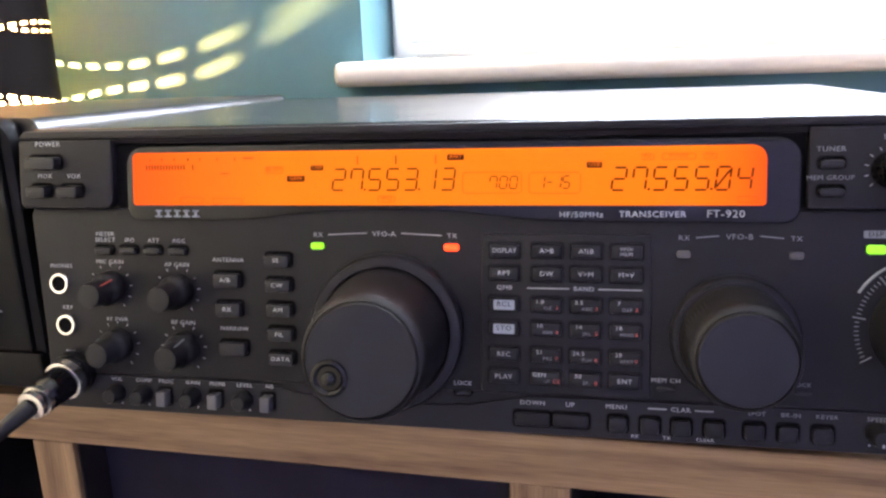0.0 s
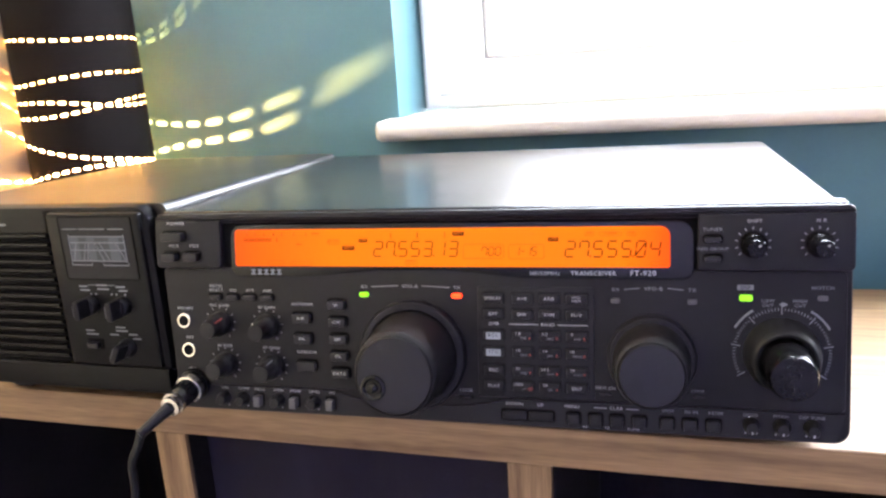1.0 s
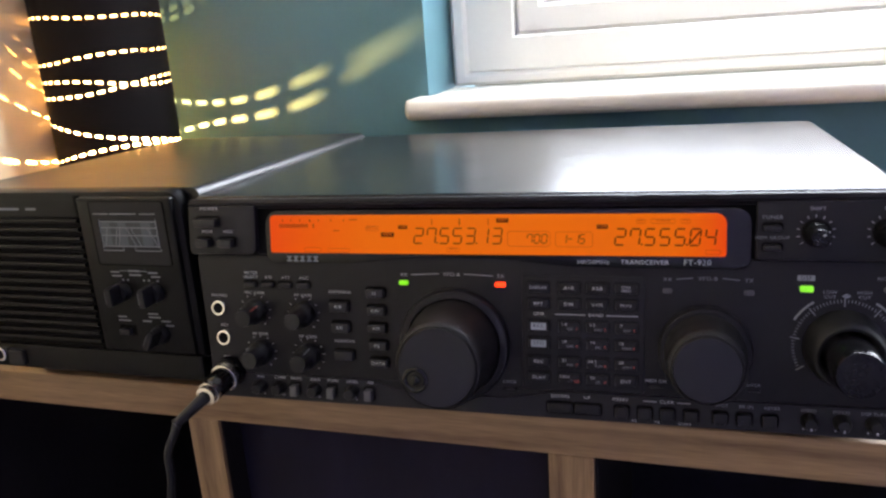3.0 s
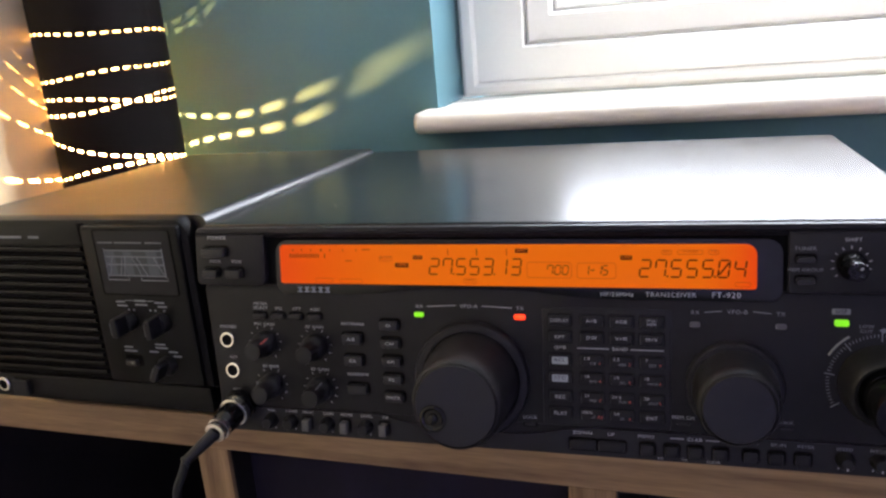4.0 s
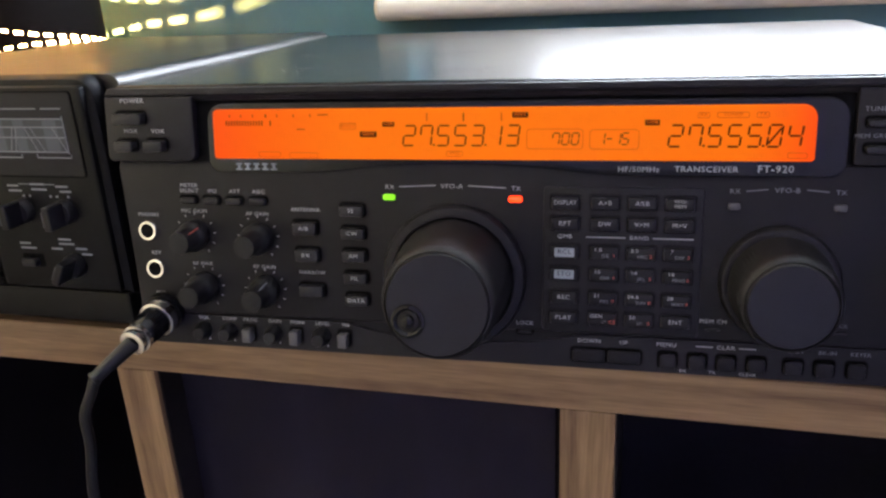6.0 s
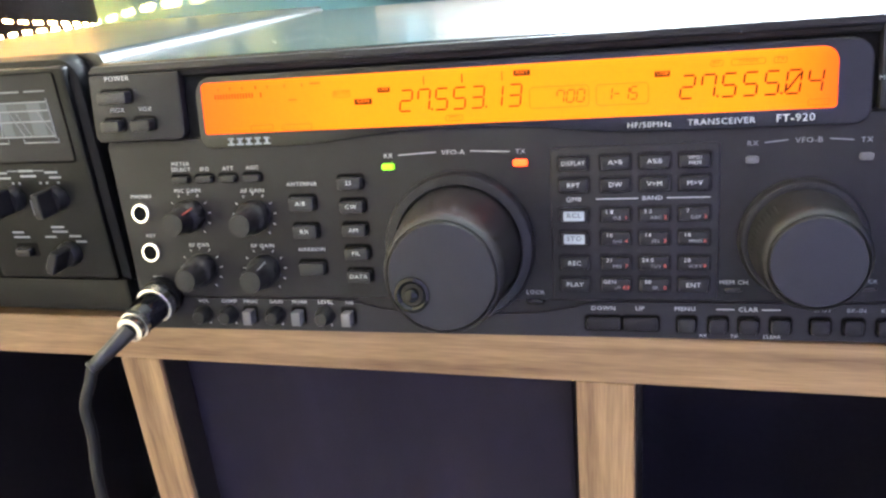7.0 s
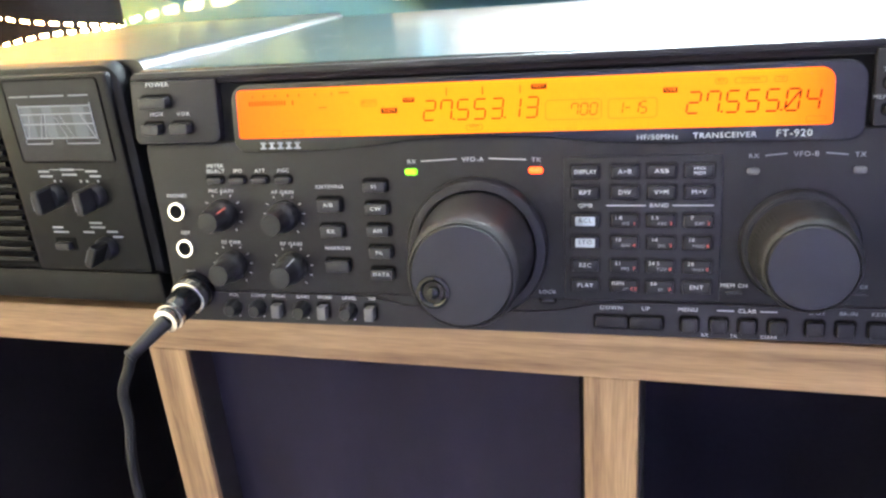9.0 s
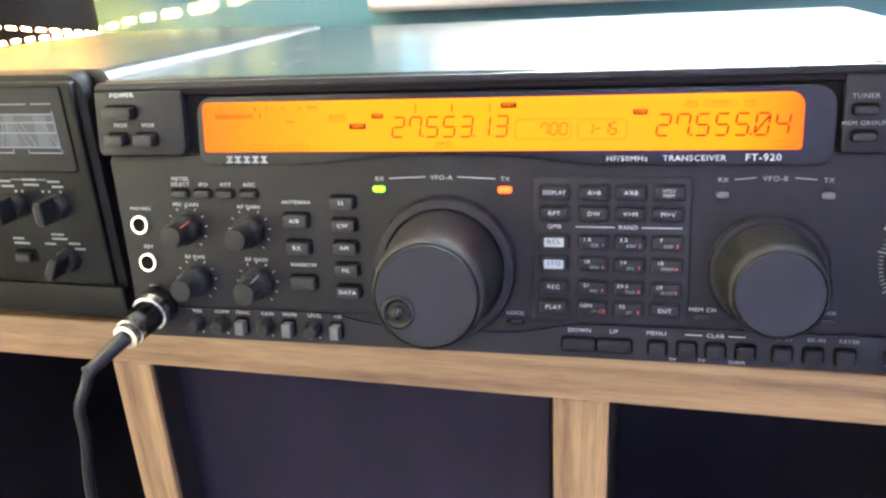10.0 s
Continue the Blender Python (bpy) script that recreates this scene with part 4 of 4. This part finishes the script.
chart = on_speaker("chart_window", prism(outline(-0.0800, -0.0215, 0.1085, 0.1520, 0.002, 4), 0.001, SH + 0.0004), PLASTIC, "printed filter response chart")
on_speaker("chart_edge", frame_prism(outline(-0.0806, -0.0209, 0.1079, 0.1526, 0.0024, 4), outline(-0.0798, -0.0217, 0.1087, 0.1518, 0.0016, 4), SH, SH + 0.0006), DARKGAP, parent=chart)
CX0, CX1, CZ0, CZ1 = -0.0735, -0.0285, 0.1215, 0.1385


CHARTINK = material("chart_ink", (0.12, 0.132, 0.148), 0.6, vary=0.1, bump=0.0)


def chart_line(pts, t=0.00030, mat=None, h=SH + 0.0006):
    if len(pts) == 2 and pts[0][1] == pts[1][1]:
        (x0, z), (x1, _) = pts
        return on_speaker("chart_line", box(x0, x1, -h - 0.0002, -h + 0.0006, z - t, z + t), CHARTINK, parent=chart)
    return on_speaker("chart_curve", tube([(x, -h, z) for x, z in pts], t, 4), mat or GREYINK, parent=chart)


for z in (CZ0, CZ1 - 0.0042, CZ1, CZ0 + 0.0075):
    chart_line([(CX0, z), (CX1, z)], 0.00034)
for x in (CX0, CX1):
    chart_line([(x, CZ0 - 0.001), (x, CZ1 + 0.0015)], 0.00035)
CHARTFILL = material("chart_fill", (0.045, 0.054, 0.062), 0.6, vary=0.1, bump=0.0)
on_speaker("chart_band", box(CX0, CX1, -SH - 0.00052, -SH - 0.0002, CZ0, CZ1), material("chart_ground", (0.020, 0.024, 0.029), 0.6, vary=0.1, bump=0.0), parent=chart)
for a, b in ((-0.0723, -0.0657), (-0.0590, -0.0526), (-0.0409, -0.0329)):
    on_speaker("chart_band", box(a, b, -SH - 0.0006, -SH - 0.0002, CZ0 + 0.0006, CZ1 - 0.0006), CHARTFILL, parent=chart)
for pts in ([(-0.0716, CZ0), (-0.0679, CZ1 - 0.0042)], [(-0.0636, CZ0), (-0.0599, CZ1 - 0.0042)], [(-0.0606, CZ0), (-0.0577, CZ1 - 0.0042)],
            [(-0.0526, CZ1 - 0.0042), (-0.0468, CZ0)], [(-0.0490, CZ1 - 0.0042), (-0.0424, CZ0)], [(-0.0358, CZ1 - 0.0042), (-0.0292, CZ0)]):
    chart_line(pts, 0.00024, GREYINK)
for x0, x1 in ((-0.0775, -0.0655), (-0.0640, -0.0430), (-0.0400, -0.0280)):
    chart_line([(x0, CZ1 + 0.0052), (x1, CZ1 + 0.0052)], 0.00035)
for x0, x1 in ((-0.0740, -0.0575), (-0.0480, -0.0275)):
    chart_line([(x0, CZ0 - 0.0012), (x0, CZ0 - 0.0030), (x1, CZ0 - 0.0030), (x1, CZ0 - 0.0012)], 0.0003)


def print_bar(x0, x1, z, t=0.0016):
    on_speaker("printed_bar", box(x0, x1, -SH - 0.00025, -SH, z - t / 2, z + t / 2), GREYINK)


for x0, x1, z in ((-0.0725, -0.0655, 0.1030), (-0.0580, -0.0490, 0.1040), (-0.0420, -0.0345, 0.1030), (-0.0720, -0.0640, 0.1003), (-0.0575, -0.0480, 0.1012), (-0.0400, -0.0330, 0.1003), (-0.0735, -0.0665, 0.0705), (-0.0735, -0.0635, 0.0678), (-0.0480, -0.0400, 0.0735), (-0.0480, -0.0385, 0.0710), (-0.0535, -0.0465, 0.0680), (-0.0380, -0.0310, 0.0685), (-0.0350, -0.0285, 0.0655)):
    print_bar(x0, x1, z, 0.0010)
for x in (-0.0640, -0.0600, -0.0470, -0.0430, -0.0360):
    for z in (0.0975,):
        print_bar(x, x + 0.0012, z, 0.0012)
bar(-0.0650, -0.0585, 0.1040, 0.0004, GREYINK, SH, spk, SPK)
bar(-0.0485, -0.0425, 0.1040, 0.0004, GREYINK, SH, spk, SPK)


def bar_knob(x, z, turn, r=0.0066):
    """A round base with a raised bar grip."""
    k = on_speaker("selector_knob", lathe([(r, SH), (r, SH + 0.003), (r - 0.0012, SH + 0.005), (0, SH + 0.005)], x, z, 32), RUBBER, smooth=True)
    g = box(-0.0022, 0.0022, -0.0155, -0.004, -r * 0.98, r * 0.98, 0.0009)
    g.transform(Matrix.Translation((x, -SH, z)) @ Matrix.Rotation(radians(turn), 4, "Y"))
    on_speaker("grip", g, RUBBER, parent=k)
    s = box(-0.0023, -0.0018, -0.0157, -0.006, -r * 0.6, r * 0.6)
    s.transform(Matrix.Translation((x, -SH, z)) @ Matrix.Rotation(radians(turn), 4, "Y"))
    on_speaker("grip_edge", s, SWITCH, parent=k)


bar_knob(-0.0650, 0.0895, 0)
bar_knob(-0.0385, 0.0895, 0)
bar_knob(-0.0400, 0.0590, 28)
# button's gap and its shadow, painted as a dark patch reaching up and right
on_speaker("button_gap_shade", prism(outline(-0.0735, -0.0600, 0.0570, 0.0645, 0.001, 3), SH - 0.001, SH + 0.00015), DARKGAP)
on_speaker("button", prism(outline(-0.0725, -0.0635, 0.0578, 0.0620, 0.0008, 3), SH - 0.001, SH + 0.0035, 0.0007), BUTTON, smooth=True)
on_speaker("socket_ring", lathe([(0.0055, 0.0), (0.0055, 0.0034), (0.0050, 0.0040), (0.0038, 0.0040), (0.0036, 0.002)], -0.1900, 0.0345, 28), CHROME, "bright headphone socket", smooth=True)
on_speaker("socket_hole", lathe([(0, 0.0032), (0.0036, 0.0032), (0.0036, 0.001)], -0.1900, 0.0345, 20), DARKGAP)
on_speaker("socket_cover", box(-0.180, -0.166, -0.0055, -0.001, 0.0275, 0.0395, 0.001), RUBBER)
for x0, x1 in ((-0.196, -0.178), (-0.172, -0.144), (-0.138, -0.129)):
    on_speaker("printed_bar", box(x0, x1, -0.00025, 0.0, 0.1452, 0.1468), GREYINK)

spk.rotation_euler.z = radians(SHELF_TURN)

# ---- dust on the cover ----
bm = bmesh.new()
CLUSTERS = ((0.075, 0.085), (0.105, 0.072), (0.135, 0.10), (0.06, 0.15), (0.17, 0.065))
for n in range(190):
    x, y = random.uniform(0.01, RW - 0.01), 0.04 + 0.25 * random.random() ** 1.7
    if n % 2:
        x, y = [c + random.gauss(0, 0.007) for c in random.choice(CLUSTERS)]
    r, a = random.uniform(0.00015, 0.00042), random.uniform(0, math.pi)
    z = RTOP + 0.0002 - 0.002 * (y - 0.0365) / 0.2735
    ring = [(x + r * random.uniform(0.6, 1.3) * math.cos(a + t), y + r * random.uniform(0.6, 1.6) * math.sin(a + t)) for t in [2 * math.pi * q / 6 for q in range(6)]]
    lo = [bm.verts.new((u, v, z - 0.00015)) for u, v in ring]
    hi = bm.verts.new((x, y, z + 0.0002))
    for q in range(6):
        bm.faces.new((lo[q], lo[(q + 1) % 6], hi))
    bm.faces.new(lo[::-1])
tagged(part("dust_specks", bm, DUST), "pale dust specks lying on the black cover", "dust", kind="stuff")

# ---- perforated table lamp ----
LC, LR, LH = (-0.2765, 0.3095), 0.0632, 0.336
lamp = thing("table_lamp", (LC[0], LC[1], 0.0), "matt black cylinder lamp glowing through bands of slots", "lamp")
BANDS = ((0.2825, -0.0015, 0), (0.2450, 0.0050, 9), (0.2190, -0.0050, 4), (0.2140, 0.0085, -6), (0.1665, -0.0140, 7), (0.1455, 0.0105, 60), (0.1120, -0.006, 11), (0.085, 0.009, 3))
VIEW_RIGHT = math.atan2(0.629, 0.777)
SLOTS, FINE = 36, 10
NA = SLOTS * FINE


def band_height(a, z0, amp, ph):
    zc = z0 + amp * math.cos(a - VIEW_RIGHT + radians(ph)) + 0.0012 * math.cos(3 * a + ph)
    if ph == 7:
        zc += 0.003 * math.exp(-(((a - radians(75)) / radians(30)) ** 2))
    elif ph == 60:
        zc -= 0.008 * math.exp(-(((a - radians(35)) / radians(13 if a < radians(35) else 28)) ** 2))
    return zc


def open_spans(a, bands):
    """Heights left open at one angle, overlapping slots merged."""
    out = []
    for zc in sorted(band_height(a, *b) for b in bands):
        if out and zc - 0.0013 < out[-1][1] + 0.0004:
            out[-1][1] = zc + 0.0013
        else:
            out.append([zc - 0.0013, zc + 0.0013])
    return out


bm = bmesh.new()
for i in range(NA):
    a0, a1 = 2 * math.pi * i / NA, 2 * math.pi * (i + 1) / NA
    bands = [b for b in BANDS if (i + b[2] * 3) % FINE < 6]
    left, mid, right = open_spans(a0, bands), open_spans((a0 + a1) / 2, bands), open_spans(a1, bands)
    if not len(left) == len(mid) == len(right):
        left = right = mid
    solid = zip([0.008] + [q[1] for q in left], [q[0] for q in left] + [LH], [0.008] + [q[1] for q in right], [q[0] for q in right] + [LH])
    for l0, l1, r0, r1 in solid:
        outer, inner = [[bm.verts.new((LC[0] + r * math.cos(a), LC[1] + r * math.sin(a), z)) for a, z in ((a0, l0), (a1, r0), (a1, r1), (a0, l1))] for r in (LR, LR - 0.0012)]
        bm.faces.new(outer)
        bm.faces.new(inner[::-1]).material_index = 1
        for k in range(4):
            bm.faces.new((outer[k], inner[k], inner[(k + 1) % 4], outer[(k + 1) % 4])).material_index = 0 if k == 2 and l1 == LH else 1
part("shade", bm, LAMPBLACK, lamp, "matt black cylinder with rows of lit slots", False, (LAMPINSIDE,))
part("base", tube([(LC[0], LC[1], 0.0003), (LC[0], LC[1], 0.0085)], LR - 0.0003, 64), LAMPBLACK, lamp)
part("bulb_holder", tube([(LC[0], LC[1], 0.0085), (LC[0], LC[1], 0.05), (LC[0], LC[1], 0.052), (LC[0], LC[1], 0.085)], [0.016, 0.016, 0.012, 0.011], 24), PORCELAIN, lamp, "", True)
new("lamp_bulb", bulb).location = (LC[0], LC[1], 0.1295)
